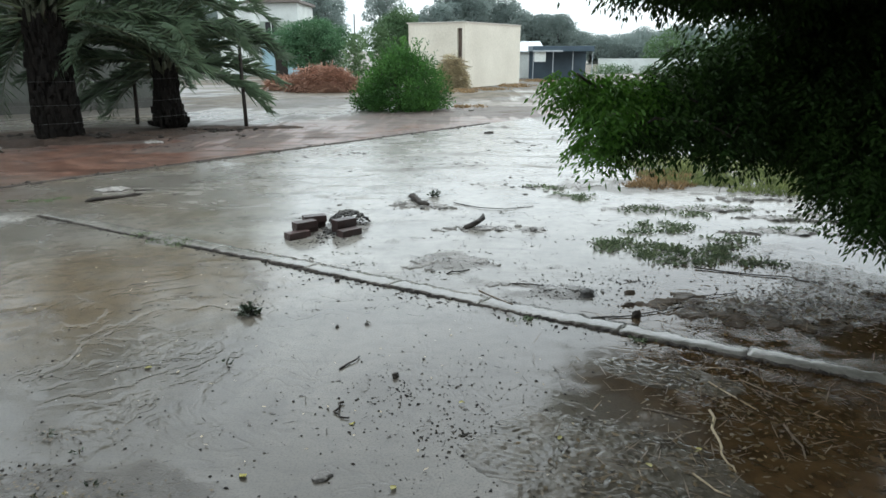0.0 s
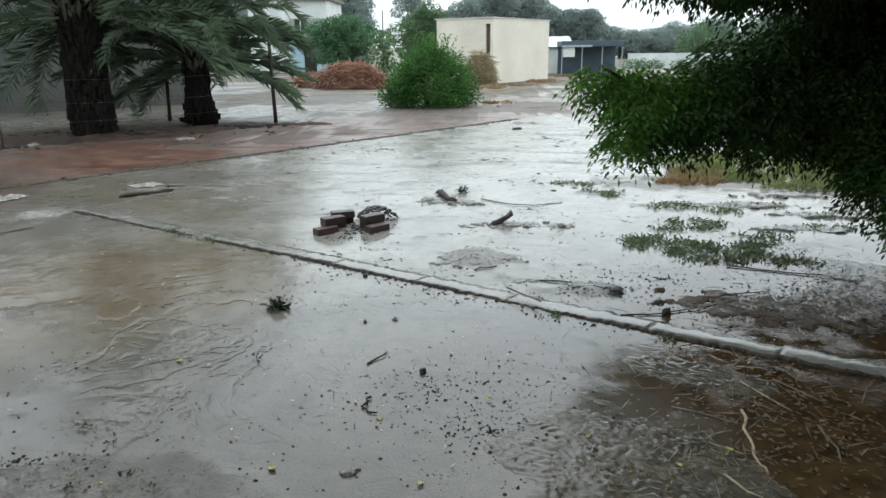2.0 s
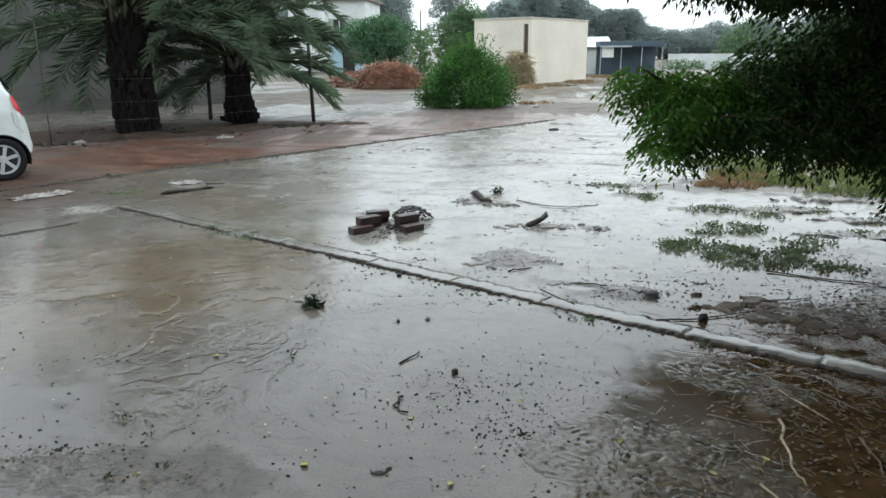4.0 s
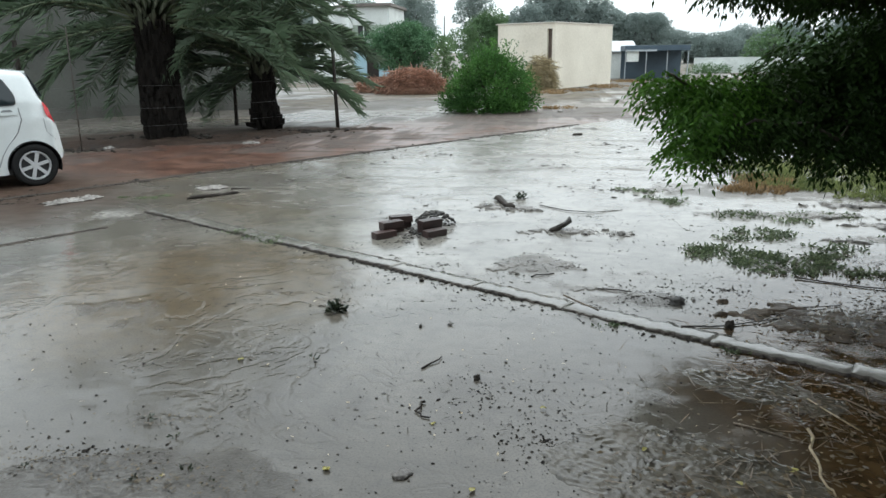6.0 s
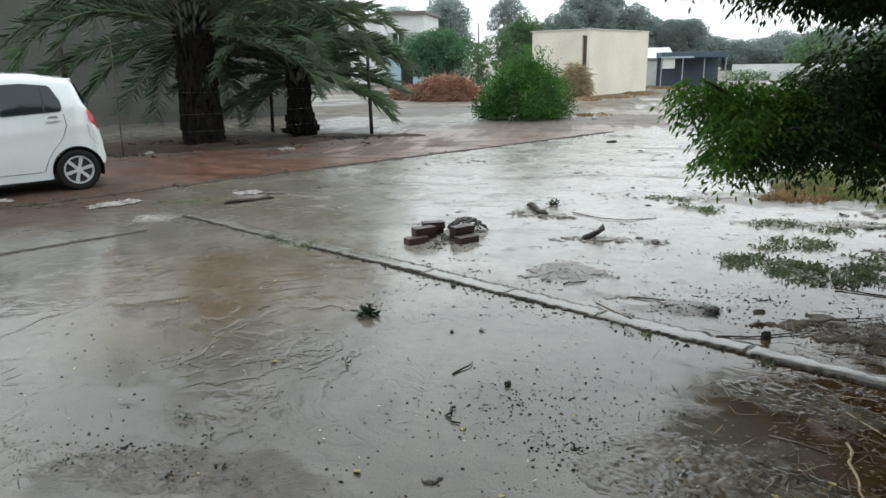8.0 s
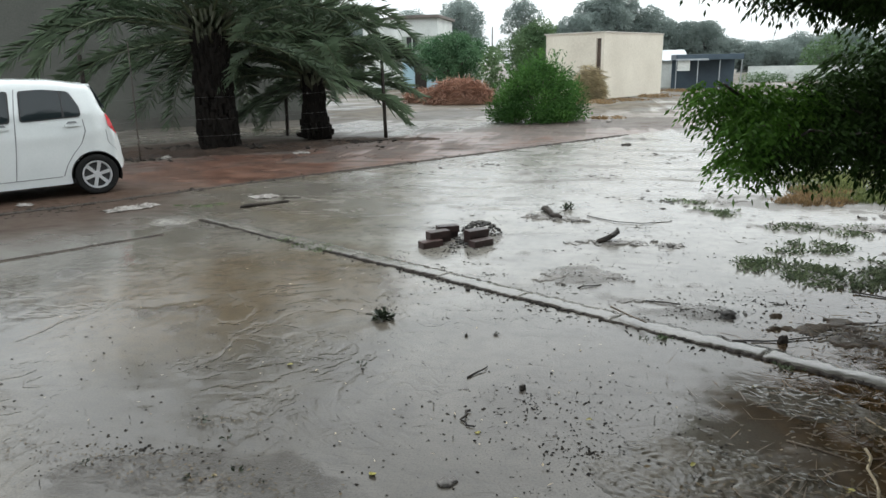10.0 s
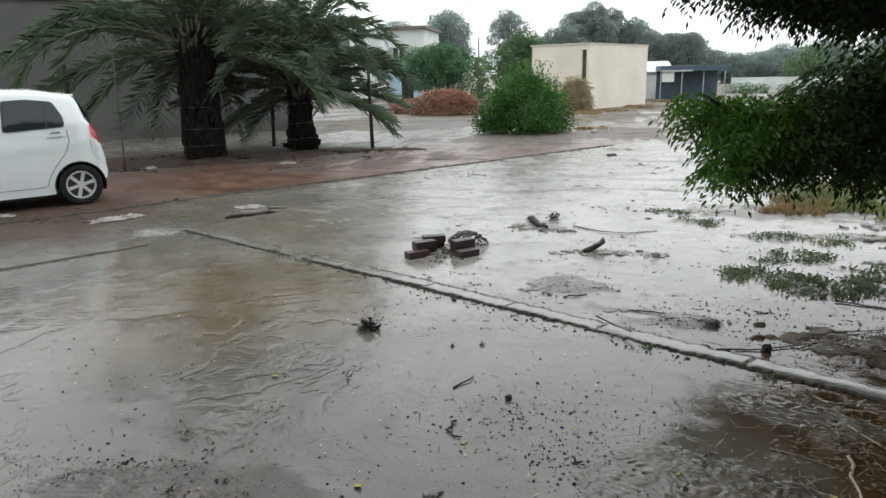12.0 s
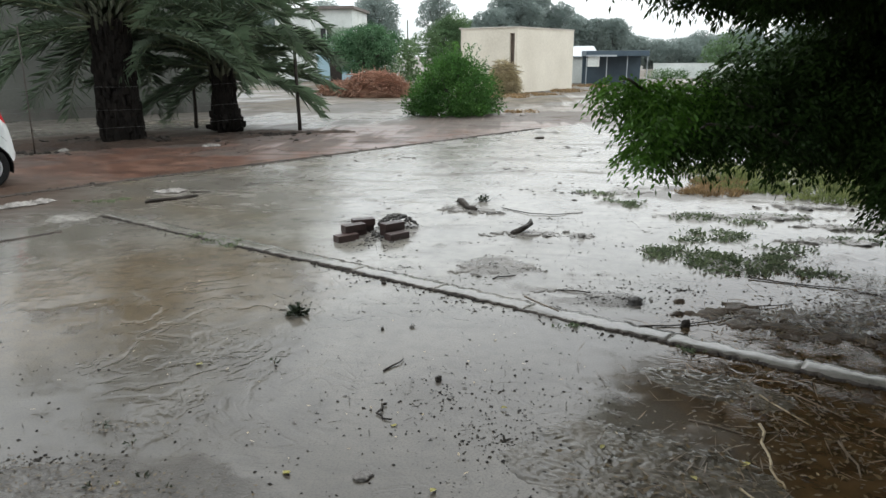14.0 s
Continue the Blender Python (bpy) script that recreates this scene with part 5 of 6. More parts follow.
earth_mound((-7.3, 14.3, 0.0), 3.2, 1.0, 0.10, 33, 1.0)
earth_mound((-5.0, 16.15, 0.0), 1.75, 0.42, 0.09, 8, 5.0)
earth_mound((-9.9, 13.0, 0.0), 1.5, 0.8, 0.07, 35, 9.0)

MUD = surface("clotted_wet_mud", (0.060, 0.052, 0.045), (0.165, 0.150, 0.130), 9, (0.16, 0.5), 0.8, 70, specular=0.42, size=0.006)
for i, (x, y, rx, ry, h, turn) in enumerate(((0.05, 5.55, 0.42, 0.24, 0.022, 12), (0.95, 4.78, 0.26, 0.14, 0.03, -10), (0.38, 6.72, 0.5, 0.13, 0.02, 5), (-0.22, 7.8, 0.42, 0.16, 0.025, -12), (0.92, 6.63, 0.13, 0.09, 0.03, 0),
                                             (-2.6, 6.28, 0.3, 0.10, 0.03, -30), (-1.12, 6.62, 0.42, 0.36, 0.012, 0), (0.6, 4.95, 0.3, 0.08, 0.012, 0))):
    earth_mound((x, y, 0.0), rx, ry, h, turn, 20.0 + i * 3, MUD, 0.013, "dark clotted patch of mud out of the water")
for i, (x, y, rx, ry, h, turn) in enumerate(((4.0, 7.1, 0.9, 0.16, 0.035, -8), (3.4, 6.55, 0.7, 0.13, 0.03, -5), (4.9, 7.5, 1.0, 0.18, 0.04, 4), (3.0, 7.6, 0.8, 0.16, 0.03, -4), (4.2, 8.2, 1.1, 0.20, 0.04, 2),
                                             (2.3, 7.6, 0.5, 0.14, 0.025, 0), (1.75, 9.0, 0.5, 0.16, 0.025, 4), (4.6, 6.3, 0.9, 0.3, 0.04, 0))):
    earth_mound((x, y, 0.0), rx, ry, h, turn, 80.0 + i * 3, MUD, 0.02, "narrow bar of dark mud between sheets of water")
MOULD = surface("soaked_leaf_mould", (0.040, 0.028, 0.019), (0.105, 0.078, 0.054), 8, (0.35, 0.65), 0.8, 60, specular=0.25, size=0.012)
earth_mound((1.98, 4.36, 0.0), 0.75, 0.30, 0.028, -20, 60.0, MOULD, 0.02, "brown heap of soaked leaf mould")


def silt_bank(at, rx, ry, turn, mat):
    """A low bank of silt, furrowed by the rain water that runs off it."""
    step = 0.011
    nx, ny = int(2 * rx / step), int(2 * ry / step)
    vs = []
    for j in range(ny + 1):
        for i in range(nx + 1):
            x, y = -rx + i * step, -ry + j * step
            warp = noise.fractal(Vector((x * 3.2, y * 3.2, 1.7)), 0.8, 2.0, 3)
            rim = max(0.0, 1 - (x / rx) ** 2 - (y / ry) ** 2 + 0.35 * noise.noise(Vector((x * 5, y * 5, 4.0))))
            furrow = abs(math.sin(y * 84 + x * 24 + 8.5 * warp))
            grain = noise.noise(Vector((x * 34, y * 48, 2.0)))
            vs.append((x, y, -0.012 + min(1.0, rim * 2.2) * (0.012 + 0.014 * furrow * (0.6 + 0.6 * noise.noise(Vector((x * 9, y * 9, 0)))) + 0.005 * grain)))
    w = nx + 1
    fs = [(j * w + i, j * w + i + 1, (j + 1) * w + i + 1, (j + 1) * w + i) for j in range(ny) for i in range(nx)]
    me = bpy.data.meshes.new("silt_bank")
    me.from_pydata(vs, [], fs)
    me.materials.append(mat)
    for f in me.polygons:
        f.use_smooth = True
    ob = new("silt_bank", me)
    ob.matrix_world = pose(*at, 0, 0, turn)
    return tagged(ob, "low furrowed bank of wet grey silt", "silt", kind="structure")


silt_bank((0.70, 2.50, 0.0), 0.72, 0.48, -24, SILT)
silt_bank((1.25, 3.38, 0.0), 0.50, 0.20, -28, SILT)
silt_bank((-1.7, 2.3, 0.0), 0.75, 0.20, 4, GROUND)


# ---- bricks and ash ----
def brick_mesh(seed):
    """A worn clay brick, corners knocked off."""
    bm = box(bmesh.new(), -0.115, -0.055, 0, 0.115, 0.055, 0.07, 0.006)
    for v in bm.verts:
        v.co += Vector((noise.noise(v.co * 30 + Vector((seed, 0, 0))), noise.noise(v.co * 30 + Vector((0, seed, 0))), 0)) * 0.004
    return mesh_of("brick", bm, BRICK)


BRICKS = [(-1.41, 6.37, 0.0, 42), (-1.37, 6.57, 0.0, 40), (-1.33, 6.78, 0.0, 34), (-1.36, 6.50, 0.071, 40), (-1.31, 6.75, 0.071, 24),
          (-0.92, 6.47, 0.0, 44), (-0.99, 6.62, 0.0, 40), (-0.985, 6.60, 0.071, 42)]
shapes = [brick_mesh(i * 7.3) for i in range(3)]
for i, (x, y, z, a) in enumerate(BRICKS):
    b = new("brick", shapes[i % 3])
    b.matrix_world = pose(x, y, z - 0.004, 0, 0, a)
    tagged(b, "wet dark red clay brick stacked upon another" if z else "wet dark red clay brick lying in mud", "brick", "bricks of an open hearth")


def rubble(name, label, category, at, rx, ry, h, count, size, mat, seed, group=""):
    """A low heap of small lumps."""
    r = random.Random(seed)
    bm = bmesh.new()
    for i in range(count):
        a, s = r.uniform(0, math.tau), r.random() ** 0.7
        x, y = rx * s * math.cos(a), ry * s * math.sin(a)
        k = size * r.uniform(0.5, 1.4)
        q = bmesh.ops.create_icosphere(bm, subdivisions=1, radius=k)
        for v in q["verts"]:
            v.co = Vector((v.co.x * r.uniform(0.8, 1.3), v.co.y, v.co.z * 0.7)) + Vector((x, y, h * (1 - s * s) + k * 0.2))
    return solid(name, bm, mat, label, category, at, group=group)


tagged(rubble("ash_heap", "small dark heap of wet ash and cinders", "ash heap", (-0.98, 6.93, 0.01), 0.23, 0.16, 0.13, 190, 0.018, ASH, 3), kind="stuff")
tagged(rubble("cinder_scatter", "scattered wet cinders between the bricks", "cinders", (-1.15, 6.55, 0.0), 0.16, 0.22, 0.012, 60, 0.014, ASH, 4), kind="stuff")


# ---- logs, sticks, stones ----
def log(at, length, radius, turn, tilt, mat, label, seed):
    r = random.Random(seed)
    pts = [(length * (s - 0.5), 0.02 * math.sin(s * 5 + seed), 0.01 * math.sin(s * 7)) for s in (0, 0.12, 0.3, 0.5, 0.7, 0.88, 1)]
    bm = tube(bmesh.new(), pts, [radius * k for k in (0.55, 0.95, 1.05, 1.0, 0.9, 0.95, 0.4)], 9)
    for v in bm.verts:
        v.co += Vector((0, noise.noise(v.co * 14), noise.noise(v.co * 14 + Vector((9, 0, 0))))) * radius * 0.5
    ob = new("charred_log", mesh_of("charred_log", bm, mat))
    ob.matrix_world = pose(*at, 0, tilt, turn)
    return tagged(ob, label, "log", "logs by the hearth")


log((-0.29, 8.0, 0.025), 0.58, 0.038, -63, 0, WOOD_WET, "short sodden log lying in shallow water", 1)
log((0.33, 6.78, 0.05), 0.30, 0.03, 42, -20, WOOD_WET, "charred split log with one end raised", 2)
log((-4.05, 8.25, 0.015), 0.66, 0.025, 38, 0, WOOD_WET, "thin dark branch lying beside the kerb", 4)


def stick(pts, radius, mat, label, lift=0.008):
    r = random.Random(round(pts[0][0] * 100))
    way = []
    for a, c in zip(pts, pts[1:]):
        for s in (0, 0.33, 0.66):
            way.append((a[0] + (c[0] - a[0]) * s + r.uniform(-0.016, 0.016), a[1] + (c[1] - a[1]) * s + r.uniform(-0.016, 0.016), lift + r.uniform(-0.002, 0.006)))
    way.append((*pts[-1], lift))
    bm = tube(bmesh.new(), way, [radius * (1 - 0.5 * i / len(way)) for i in range(len(way))], 6)
    return solid("fallen_stick", bm, mat, label, "stick", group="sticks strewn on the mud", smooth=True)


PALE, DARK = "pale bleached stick lying in brown water", "thin dark wet twig on the mud"
stick([(1.34, 2.98), (1.29, 2.71), (1.24, 2.52), (1.26, 2.45)], 0.008, STRAW, PALE)
stick([(1.46, 3.28), (1.58, 2.99)], 0.005, STRAW, PALE)
stick([(1.64, 3.32), (1.81, 3.03)], 0.004, TWIG, DARK)
stick([(1.02, 3.0), (1.31, 2.84)], 0.005, TWIG, DARK)
stick([(1.66, 2.84), (1.61, 2.55)], 0.006, TWIG, DARK)
stick([(1.08, 2.42), (1.17, 2.28)], 0.006, STRAW, PALE)
stick([(-0.57, 3.46), (-0.49, 3.63)], 0.006, WOOD_WET, DARK)
stick([(1.02, 4.24), (1.29, 4.27), (1.7, 4.45)], 0.006, WOOD_WET, DARK)
stick([(0.28, 4.68), (0.49, 4.38)], 0.008, TWIG, "brown stick leaning over the concrete edging", 0.05)
stick([(0.14, 7.93), (0.42, 7.66), (0.7, 7.60), (1.05, 7.74)], 0.006, WOOD_WET, "long bent wet twig in shallow water")
stick([(-0.52, 3.08), (-0.54, 2.98), (-0.46, 2.91)], 0.007, WOOD_WET, "hooked dark twig on the mud")
stick([(-4.0, 8.72), (-3.75, 8.76)], 0.01, WOOD_WET, DARK)
stick([(0.55, 4.95), (0.95, 4.86)], 0.005, WOOD_WET, DARK)
stick([(1.95, 4.5), (2.45, 4.42)], 0.006, TWIG, DARK)
stick([(1.75, 4.62), (2.2, 4.75)], 0.005, WOOD_WET, DARK)
stick([(2.1, 5.35), (2.75, 5.1), (2.95, 4.95)], 0.006, WOOD_WET, DARK)
stick([(0.02, 5.2), (0.22, 5.32)], 0.006, WOOD_WET, DARK)


def stone(at, size, seed, mat, label):
    bm = bmesh.new()
    bmesh.ops.create_icosphere(bm, subdivisions=3, radius=1)
    for v in bm.verts:
        k = 1 + 0.45 * noise.noise(v.co * 1.7 + Vector((seed, 0, 0))) + 0.12 * noise.noise(v.co * 5)
        v.co = Vector((v.co.x * size[0] * k, v.co.y * size[1] * k, v.co.z * size[2] * k))
    return solid("loose_stone", bm, mat, label, "stone", (at[0], at[1], size[2] * 0.45), seed * 40, group="stones on the mud", smooth=True)


for at, size, seed, mat, label in (((-0.51, 2.42), (0.045, 0.03, 0.012), 1, STONE, "flat grey stone set in wet mud"), ((-0.26, 3.37), (0.022, 0.018, 0.02), 2, CLOD, "small dark stone on wet mud"),
                                   ((-0.69, 4.09), (0.012, 0.011, 0.012), 3, CLOD, "small dark stone on wet mud"), ((-0.5, 4.14), (0.014, 0.012, 0.012), 4, STONE, "small grey stone on wet mud"),
                                   ((1.32, 4.27), (0.03, 0.028, 0.035), 5, CLOD, "dark lump beside the concrete edging"), ((1.07, 4.70), (0.075, 0.055, 0.035), 6, ASH, "round grey stone half sunk in silt"),
                                   ((0.91, 6.62), (0.05, 0.04, 0.03), 7, STONE, "pale stone in shallow water"), ((-0.83, 5.05), (0.02, 0.02, 0.015), 8, CLOD, "small dark stone on wet mud"),
                                   ((0.86, 21.0), (0.1, 0.08, 0.06), 9, CLOTH, "pale stone beside the green bush"), ((1.0, 15.2), (0.12, 0.07, 0.03), 10, CLOD, "dark lump on the wet ground")):
    stone(at, size, seed, mat, label)


# ---- rags and paper ----
def rag(at, size, turn, seed, label, category):
    """A crumpled wet cloth: a thick uneven sheet with folds."""
    bm = bmesh.new()
    n = 26
    v = {}
    for i in range(n + 1):
        for j in range(n + 1):
            s, t = i / n * 2 - 1, j / n * 2 - 1
            edge = 1 + 0.75 * noise.fractal(Vector((math.cos(math.atan2(t, s)) * 2.2, math.sin(math.atan2(t, s)) * 2.2, seed)), 0.7, 2, 3)
            x, y = s * size[0] * edge, t * size[1] * edge * (0.5 + 0.5 * math.cos(s * 1.2))
            f = noise.fractal(Vector((s * 5.0 + seed, t * 3.4, 0)), 0.5, 2, 4)
            v[i, j] = bm.verts.new((x, y, max(0.004, size[2] * (0.55 + f) * (1 - max(abs(s), abs(t)) ** 4 * 0.8))))
    for i in range(n):
        for j in range(n):
            bm.faces.new((v[i, j], v[i + 1, j], v[i + 1, j + 1], v[i, j + 1]))
    ext = bmesh.ops.extrude_face_region(bm, geom=bm.faces[:])
    bmesh.ops.translate(bm, verts=[e for e in ext["geom"] if isinstance(e, bmesh.types.BMVert)], vec=(0, 0, 0.006))
    bmesh.ops.recalc_face_normals(bm, faces=bm.faces)
    return solid("rag" if category == "rag" else "paper_scrap", bm, CLOTH, label, category, (at[0], at[1], 0), turn, smooth=True)


rag((-5.72, 7.82), (0.27, 0.09, 0.045), 48, 3, "crumpled muddy white rag on wet ground", "rag")
rag((-4.27, 8.78), (0.15, 0.09, 0.035), 30, 7, "crumpled wet white paper beside a branch", "paper")
rag((-7.4, 7.9), (0.10, 0.05, 0.03), 10, 12, "small muddy white paper scrap", "paper")
rag((-8.3, 12.75), (0.10, 0.06, 0.04), 70, 15, "small white litter below the palm", "paper")
rag((-5.7, 13.6), (0.14, 0.07, 0.04), 20, 18, "small white litter on the red earth", "paper")


# ---- greenery on the ground ----
def patch(name, label, spots, count, mat, length, seed, spread=0.9, width=0.010, flat=0.6):
    """Low blades in uneven tufts; spots: (x, y, rx, ry)."""
    rng = np.random.default_rng(seed)
    bs, ws = [], []
    total = sum(s[2] * s[3] for s in spots)
    for x, y, rx, ry in spots:
        k = int(count * rx * ry / total)
        tufts = max(4, k // 20)
        a, s = rng.uniform(0, math.tau, tufts), rng.random(tufts) ** 0.5
        tx, ty = x + rx * s * np.cos(a), y + ry * s * np.sin(a)
        pick = rng.integers(0, tufts, k)
        bs.append(np.stack([tx[pick] + rng.normal(0, 0.028 * spread, k), ty[pick] + rng.normal(0, 0.028 * spread, k), np.full(k, 0.0)], 1))
        ws.append(np.stack([rng.normal(0, flat, k), rng.normal(0, flat, k), np.full(k, 0.75)], 1))
    b, w = np.concatenate(bs), np.concatenate(ws)
    k = len(b)
    ob = new(name, blades(name, b, w, unit(rng, k), rng.uniform(0.5, 1.3, k) * length, rng.uniform(0.7, 1.3, k) * width, mat, 0.25, 0.15))
    return tagged(ob, label, "grass", kind="stuff")


patch("grass_patch", "low green weeds growing out of wet silt", [(1.8, 5.95, 0.35, 0.30), (2.15, 5.75, 0.38, 0.30), (2.5, 5.85, 0.22, 0.22), (2.6, 5.5, 0.3, 0.12), (1.55, 6.15, 0.15, 0.15), (2.05, 5.6, 0.2, 0.12)], 1700, GRASS, 0.06, 1, 2.0, 0.018, 0.9)
patch("weed_row", "thin green weeds in shallow water", [(2.25, 7.55, 0.32, 0.16), (2.75, 7.35, 0.3, 0.10), (2.1, 6.6, 0.3, 0.08), (2.75, 6.3, 0.3, 0.14), (1.55, 8.25, 0.28, 0.22), (1.3, 8.9, 0.3, 0.1), (2.2, 6.75, 0.35, 0.25)], 1100, GRASS, 0.06, 2, 2.0, 0.018, 0.9)
patch("bar_weed", "straggling weeds along the mud bars", [(3.0, 7.6, 0.6, 0.08), (3.5, 6.6, 0.5, 0.06), (4.1, 7.1, 0.6, 0.08), (2.4, 7.55, 0.3, 0.08)], 900, GRASS, 0.05, 12, 2.0, 0.016, 0.9)
patch("far_grass", "green grass on the bank below the tree", [(3.5, 9.6, 0.7, 0.7), (4.4, 9.0, 0.9, 0.8), (5.6, 9.6, 1.2, 1.1), (4.4, 10.8, 1.6, 0.7), (6.0, 8.4, 0.9, 0.8)], 15000, BANK_GRASS, 0.11, 3, 1.6, 0.016, 0.4)
patch("dry_grass", "rusty dry grass on the bank", [(2.95, 9.1, 0.38, 0.4), (3.2, 9.7, 0.4, 0.35), (2.6, 8.9, 0.2, 0.2)], 2600, GRASS_DRY, 0.09, 4, 1.5, 0.014, 0.45)
patch("kerb_weed", "small green weeds beside the concrete edging", [(-2.62, 6.22, 0.20, 0.05), (-2.95, 6.46, 0.12, 0.04), (-2.45, 6.10, 0.08, 0.04)], 380, GRASS, 0.045, 5, 1.2)
patch("kerb_moss", "thin moss and weeds along the edging", [(0.7, 4.22, 0.25, 0.03), (1.3, 3.88, 0.3, 0.03), (-5.0, 8.1, 0.3, 0.1), (-4.7, 8.25, 0.2, 0.06)], 500, GRASS, 0.03, 6, 0.7)
patch("bank_weed", "sparse weeds on the bank by the outbuilding", [(1.6, 32.6, 1.4, 1.0), (3.6, 36.0, 1.0, 1.5), (0.3, 31.0, 1.2, 1.5), (0.6, 22.5, 0.8, 0.5), (5.2, 42.0, 1.2, 1.5)], 4200, GRASS_DRY, 0.14, 7, 3.0, 0.03)


def plant(at, size, leaves, seed, label, mat=GRASS):
    rng = np.random.default_rng(seed)
    root = thing("seedling", label, "seedling", (at[0], at[1], 0.0), group="seedlings in the mud")
    u = unit(rng, leaves)
    u[:, 2] = np.abs(u[:, 2]) * 0.8 + 0.1
    b = u * np.array((size, size, size)) * rng.uniform(0.1, 0.75, (leaves, 1))
    part("leaves", blades("leaves", b, u + unit(rng, leaves) * 0.5, unit(rng, leaves), size * 0.55, size * 0.24, mat, 0.2), mat, root)
    part("stem", tube(bmesh.new(), [(0, 0, -0.02), (size * 0.1, 0, size * 0.5)], [0.004, 0.002], 5), TWIG, root)


TUFT_LEAF = surface("dark_wet_leaf", (0.018, 0.028, 0.014), (0.05, 0.065, 0.035), 12, (0.3, 0.5), 0, random_tint=0.4, per_island=True)
plant((-0.1, 8.35), 0.09, 60, 2, "small dark weed beside a sodden log", TUFT_LEAF)
plant((-1.335, 4.33), 0.085, 120, 1, "dark tufted weed standing in shallow water", TUFT_LEAF)
for i, (x, y, s) in enumerate(((-1.64, 2.27, 0.04), (-1.45, 2.35, 0.05), (-1.32, 2.28, 0.035), (-1.86, 2.75, 0.045), (-1.64, 2.61, 0.04), (-2.19, 2.3, 0.03), (-1.25, 3.53, 0.04), (-0.5, 4.16, 0.03))):
    plant((x, y), s, 14, 10 + i, "tiny dark seedling sprouting from wet mud", TUFT_LEAF)


# ---- fallen leaves, clods and litter ----
def leaf_on_ground(at, size, turn, mat, label, seed):
    bm = bmesh.new()
    r = random.Random(seed)
    k = 10
    mid, lo, hi = [], [], []
    for i in range(k + 1):
        s = i / k
        w = size * 0.3 * math.sin(math.pi * s ** 0.8) + 0.0008
        z = 0.006 + 0.006 * math.sin(s * 3 + seed)
        mid.append(bm.verts.new((size * (s - 0.5), 0, z)))
        lo.append(bm.verts.new((size * (s - 0.5), -w, z + 0.004)))
        hi.append(bm.verts.new((size * (s - 0.5), w, z + 0.005)))
    for i in range(k):
        bm.faces.new((lo[i], lo[i + 1], mid[i + 1], mid[i]))
        bm.faces.new((mid[i], mid[i + 1], hi[i + 1], hi[i]))
    return solid("fallen_leaf", bm, mat, label, "leaf", (at[0], at[1], 0), turn, group="yellow leaves on the mud", smooth=True)


for i, (x, y) in enumerate(((0.1, 3.06), (-0.2, 2.34), (-0.85, 2.43), (-0.44, 2.86), (0.99, 3.57), (-1.68, 3.48), (0.55, 2.72), (0.9, 2.5), (1.15, 2.62), (-1.55, 2.3))):
    leaf_on_ground((x, y), 0.032 + 0.010 * (i % 3), i * 67, YELLOW_LEAF, "yellow fallen leaf lying on wet mud", i)


def scatter(name, label, category, zones, mat, seed, size, flat=0.6):
    """Small lumps strewn over zones (x, y, rx, ry, count), one mesh."""
    r = random.Random(seed)
    vs, fs = [], []
    octa = ((1, 0, 0), (0, 1, 0), (-1, 0, 0), (0, -1, 0), (0, 0, 1), (0, 0, -1))
    tri = ((0, 1, 4), (1, 2, 4), (2, 3, 4), (3, 0, 4), (1, 0, 5), (2, 1, 5), (3, 2, 5), (0, 3, 5))
    for x, y, rx, ry, n in zones:
        for i in range(n):
            a, s = r.uniform(0, math.tau), abs(r.gauss(0, 0.55))
            px, py = x + rx * s * math.cos(a), y + ry * s * math.sin(a)
            k = size * min(2.6, r.lognormvariate(0, 0.55))
            z = ground_height(px, py)
            t = r.uniform(0, math.tau)
            o = len(vs)
            for q in octa:
                e = [q[0] * r.uniform(0.6, 1.5), q[1] * r.uniform(0.6, 1.2), q[2] * flat * r.uniform(0.7, 1.2)]
                vs.append((px + k * (e[0] * math.cos(t) - e[1] * math.sin(t)), py + k * (e[0] * math.sin(t) + e[1] * math.cos(t)), z + k * (e[2] + flat * 0.4)))
            fs += [(o + b, o + c, o + d) for b, c, d in tri]
    me = bpy.data.meshes.new(name)
    me.from_pydata(vs, [], fs)
    me.materials.append(mat)
    return tagged(new(name, me), label, category, kind="stuff")


scatter("mud_clods", "dark wet clods and grit strewn over the mud", "clods",
        [(0.1, 2.75, 1.1, 0.6, 520), (0.6, 2.45, 0.7, 0.45, 420), (-0.2, 3.2, 1.4, 0.9, 420), (-2.0, 2.45, 1.4, 0.4, 300), (-2.2, 3.4, 1.6, 1.0, 160), (-3.6, 5.15, 0.5, 0.3, 60), (-1.8, 5.6, 0.5, 0.4, 40),
         (-0.7, 5.5, 0.2, 0.12, 60), (-0.4, 5.05, 0.5, 0.2, 70), (0.05, 5.5, 0.5, 0.4, 170), (-1.15, 6.2, 0.7, 0.35, 200), (0.35, 6.75, 0.55, 0.25, 190), (0.9, 6.6, 0.15, 0.1, 60), (1.0, 4.75, 0.6, 0.35, 220),
         (-0.2, 8.1, 0.6, 0.4, 90), (0.7, 7.4, 1.4, 1.1, 170), (-1.2, 8.0, 1.4, 0.9, 90), (1.5, 5.0, 0.9, 0.6, 320), (2.6, 6.0, 1.0, 0.9, 330), (-1.35, 4.6, 0.8, 0.6, 90), (-3.0, 4.2, 1.4, 0.9, 90)], CLOD, 1, 0.0042)


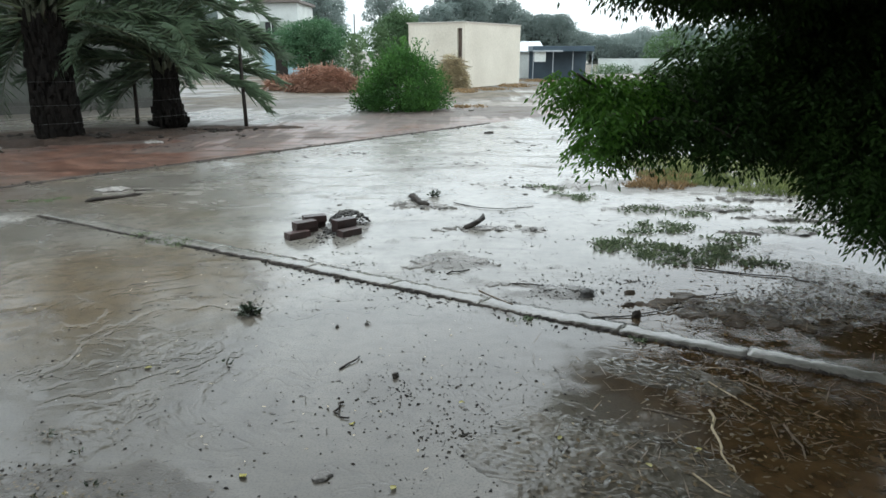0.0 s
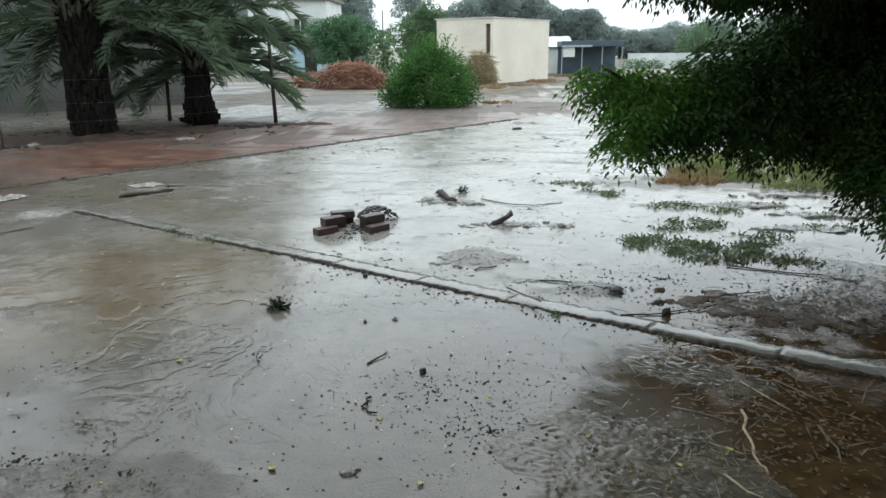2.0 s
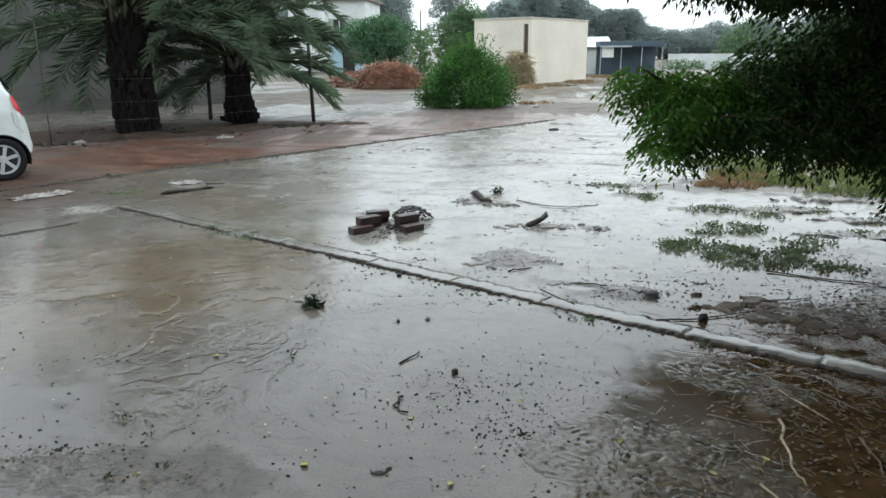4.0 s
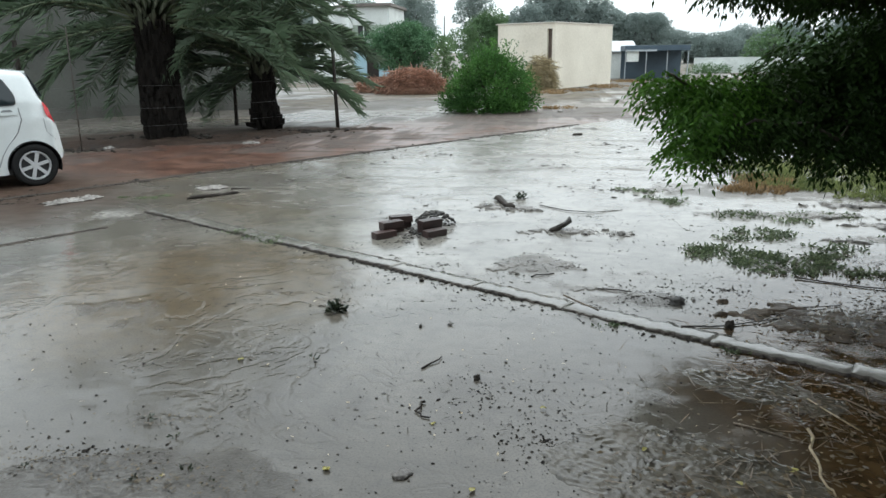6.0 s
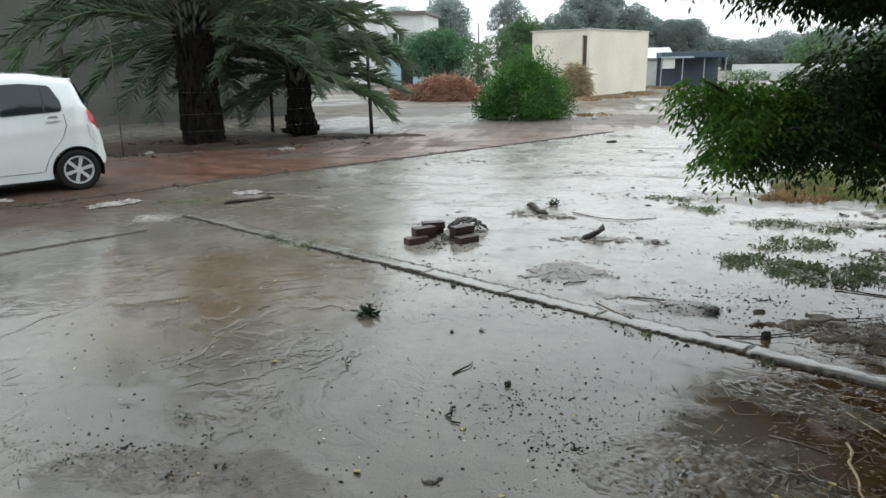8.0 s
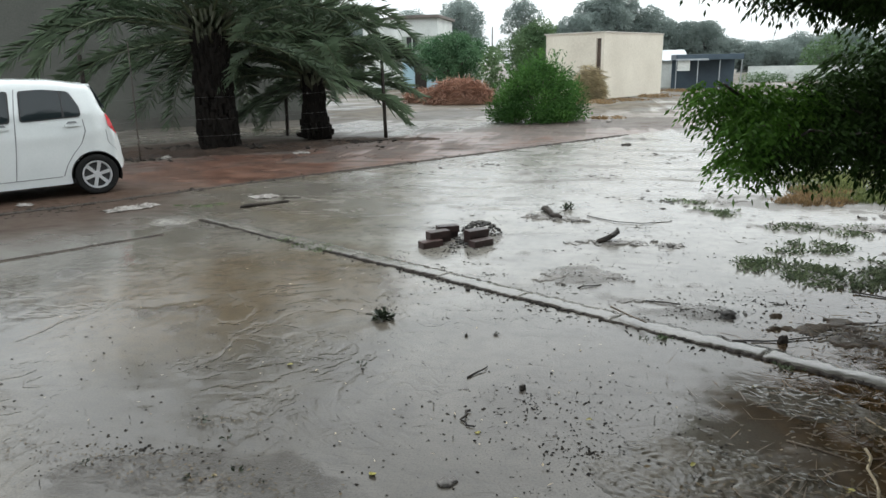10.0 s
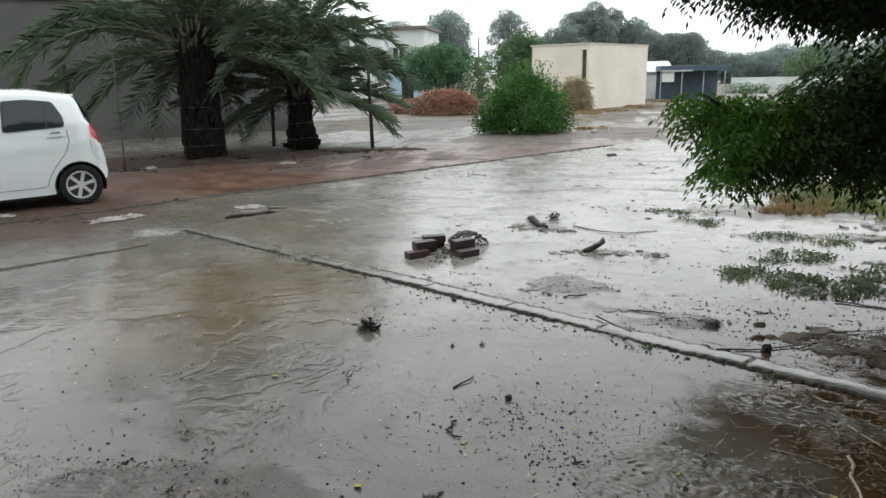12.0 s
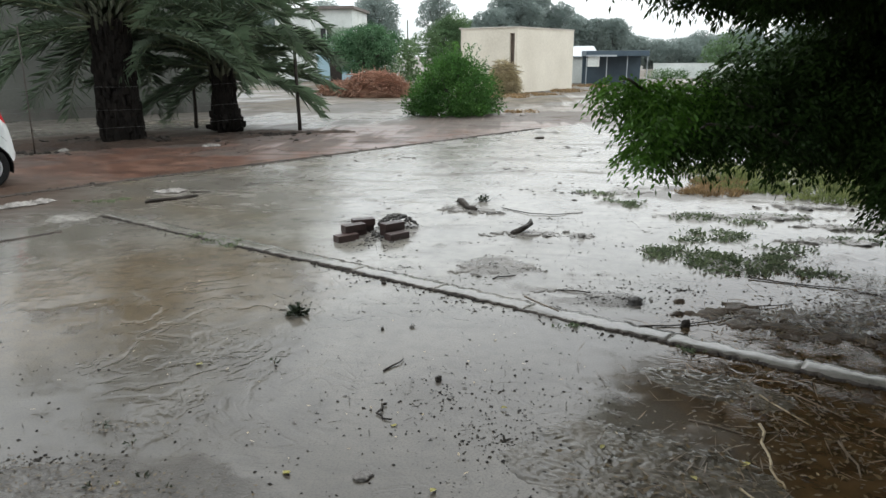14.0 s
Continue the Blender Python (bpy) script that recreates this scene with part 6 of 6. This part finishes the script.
rz = random.Random(91)
clots = []
for i in range(260):
    y = 4.4 + 9.0 * rz.random() ** 1.4
    clots.append((rz.uniform(-0.45, 0.36) * y - 0.3, y, rz.uniform(0.04, 0.22), rz.uniform(0.02, 0.07), rz.randrange(4, 15)))
scatter("mud_clots", "dark flat clots of mud in loose clusters", "mud", clots, CLOD, 33, 0.0058, 0.35)


def crumbled_edge(name, label, start, end, offset, across, count, size, seed):
    """Broken crumbs thick along one side of an edging."""
    r = random.Random(seed)
    start, end = Vector(start), Vector(end)
    d = (end - start).normalized()
    n = Vector((d.y, -d.x, 0))
    zones = []
    for i in range(count):
        s = r.random()
        if noise.noise(Vector((s * 26, seed, 0))) < -0.25:
            continue
        q = start.lerp(end, s) + n * (offset + r.gauss(0, across))
        zones.append((q.x, q.y, 0.012, 0.012, 1))
    return scatter(name, label, "crumbs", zones, CLOD, seed, size, 0.7)


crumbled_edge("kerb_crumbs", "broken dark crumbs along the concrete edging", KERB_FROM, KERB_TO, 0.065, 0.010, 2400, 0.0075, 2)
crumbled_edge("kerb_grit", "dark grit washed against the concrete edging", KERB_FROM, KERB_TO, 0.12, 0.06, 700, 0.0055, 12)
scatter("lane_crumbs", "broken dark crumbs along the lane edging", "crumbs",
        [((LINE_FROM + LINE_WAY * s).x, (LINE_FROM + LINE_WAY * s).y, 0.25, 0.10, 14) for s in [i * 0.5 - 5 for i in range(30)]], CLOD, 6, 0.016)
scatter("mud_flakes", "flat dark flakes of mud left on the wet yard", "mud",
        [(1.0, 9.0, 1.8, 1.3, 110), (0.2, 11.0, 2.2, 1.8, 110), (-1.6, 12.2, 2.2, 1.6, 90), (1.6, 13.5, 2.0, 2.5, 90), (-6.9, 7.7, 0.9, 0.5, 170), (-3.4, 9.4, 1.6, 0.8, 60), (-5.5, 13.0, 2.6, 0.9, 120)], CLOD, 21, 0.017, 0.22)
scatter("pebbles", "small pale pebbles and chips in the mud", "pebbles", [(-1.5, 3.6, 2.2, 1.4, 150), (0.2, 3.0, 1.2, 0.8, 90), (-3.2, 6.0, 1.5, 1.2, 60), (1.0, 6.4, 1.6, 1.6, 80)], STONE, 3, 0.006, 0.4)
scatter("bank_litter", "dark litter and stones round the palms", "litter", [(-7.4, 14.4, 2.6, 0.6, 260), (-5.2, 15.6, 1.3, 0.5, 160), (-8.9, 12.4, 1.2, 0.4, 80), (-5.5, 32.0, 2.2, 0.8, 90), (1.5, 36.0, 2.0, 2.0, 60)], CLOD, 4, 0.03, 0.5)


def litter(name, label, zones, mat, seed, length, width, lift=0.004):
    """Leaves and broken stalks lying flat over zones (x, y, rx, ry, count), one mesh."""
    rng = np.random.default_rng(seed)
    b, w = [], []
    for x, y, rx, ry, n in zones:
        b.append(np.stack([rng.normal(x, rx * 0.5, n), rng.normal(y, ry * 0.5, n), rng.uniform(lift, lift + 0.014, n)], 1))
        a = rng.uniform(0, math.tau, n)
        w.append(np.stack([np.cos(a), np.sin(a), rng.uniform(-0.12, 0.2, n)], 1))
    b, w = np.concatenate(b), np.concatenate(w)
    b[:, 2] += [ground_height(p[0], p[1]) for p in b]
    k = len(b)
    side = np.cross(w, (0, 0, 1.0)) + unit(rng, k) * 0.35
    ob = new(name, blades(name, b, w, side, rng.uniform(0.5, 1.5, k) * length, rng.uniform(0.6, 1.4, k) * width, mat, 0.15))
    return tagged(ob, label, "litter", kind="stuff")


litter("leaf_litter", "brown fallen leaves rotting in shallow water", [(2.15, 4.4, 0.55, 0.3, 700), (2.7, 4.7, 0.6, 0.5, 500), (1.5, 3.1, 0.55, 0.5, 330), (2.0, 2.6, 0.6, 0.6, 300), (1.1, 2.5, 0.45, 0.4, 220), (0.7, 2.45, 0.4, 0.35, 160), (2.2, 4.3, 0.7, 0.4, 360), (3.0, 4.2, 0.8, 0.8, 420), (3.0, 5.2, 0.5, 0.5, 160)], LITTER_LEAF, 5, 0.035, 0.016)
litter("stalk_litter", "broken dead twigs and stalks under the tree", [(2.1, 4.35, 0.8, 0.4, 230), (3.0, 4.4, 0.8, 0.7, 260), (1.7, 3.0, 0.7, 0.5, 110), (1.2, 3.4, 0.6, 0.35, 80), (2.8, 5.6, 0.8, 0.6, 90), (0.9, 2.5, 0.5, 0.35, 70)], TWIG, 6, 0.13, 0.007)
litter("drift_litter", "thin wet stalks scattered over the yard", [(0.6, 5.2, 1.4, 1.0, 90), (0.8, 7.4, 1.6, 1.4, 90), (-0.4, 3.2, 1.4, 0.8, 60), (-2.2, 3.2, 1.4, 0.9, 40), (-3.0, 7.6, 1.6, 0.8, 30), (-2.0, 9.5, 2.0, 1.2, 40)], WOOD_WET, 7, 0.06, 0.005)
litter("pale_petals", "small pale petals and chips stuck to the mud", [(-1.5, 3.6, 2.0, 1.6, 46), (0.3, 3.1, 1.6, 1.2, 34), (-2.6, 5.4, 1.6, 1.2, 22)], STRAW, 8, 0.024, 0.010)
litter("dark_crumbs", "dark leaf crumbs gathered at the near edge of the yard", [(-2.2, 2.35, 0.9, 0.14, 240), (-1.5, 2.25, 0.5, 0.12, 160), (-1.75, 2.75, 0.3, 0.1, 60)], LITTER_LEAF, 9, 0.02, 0.010)
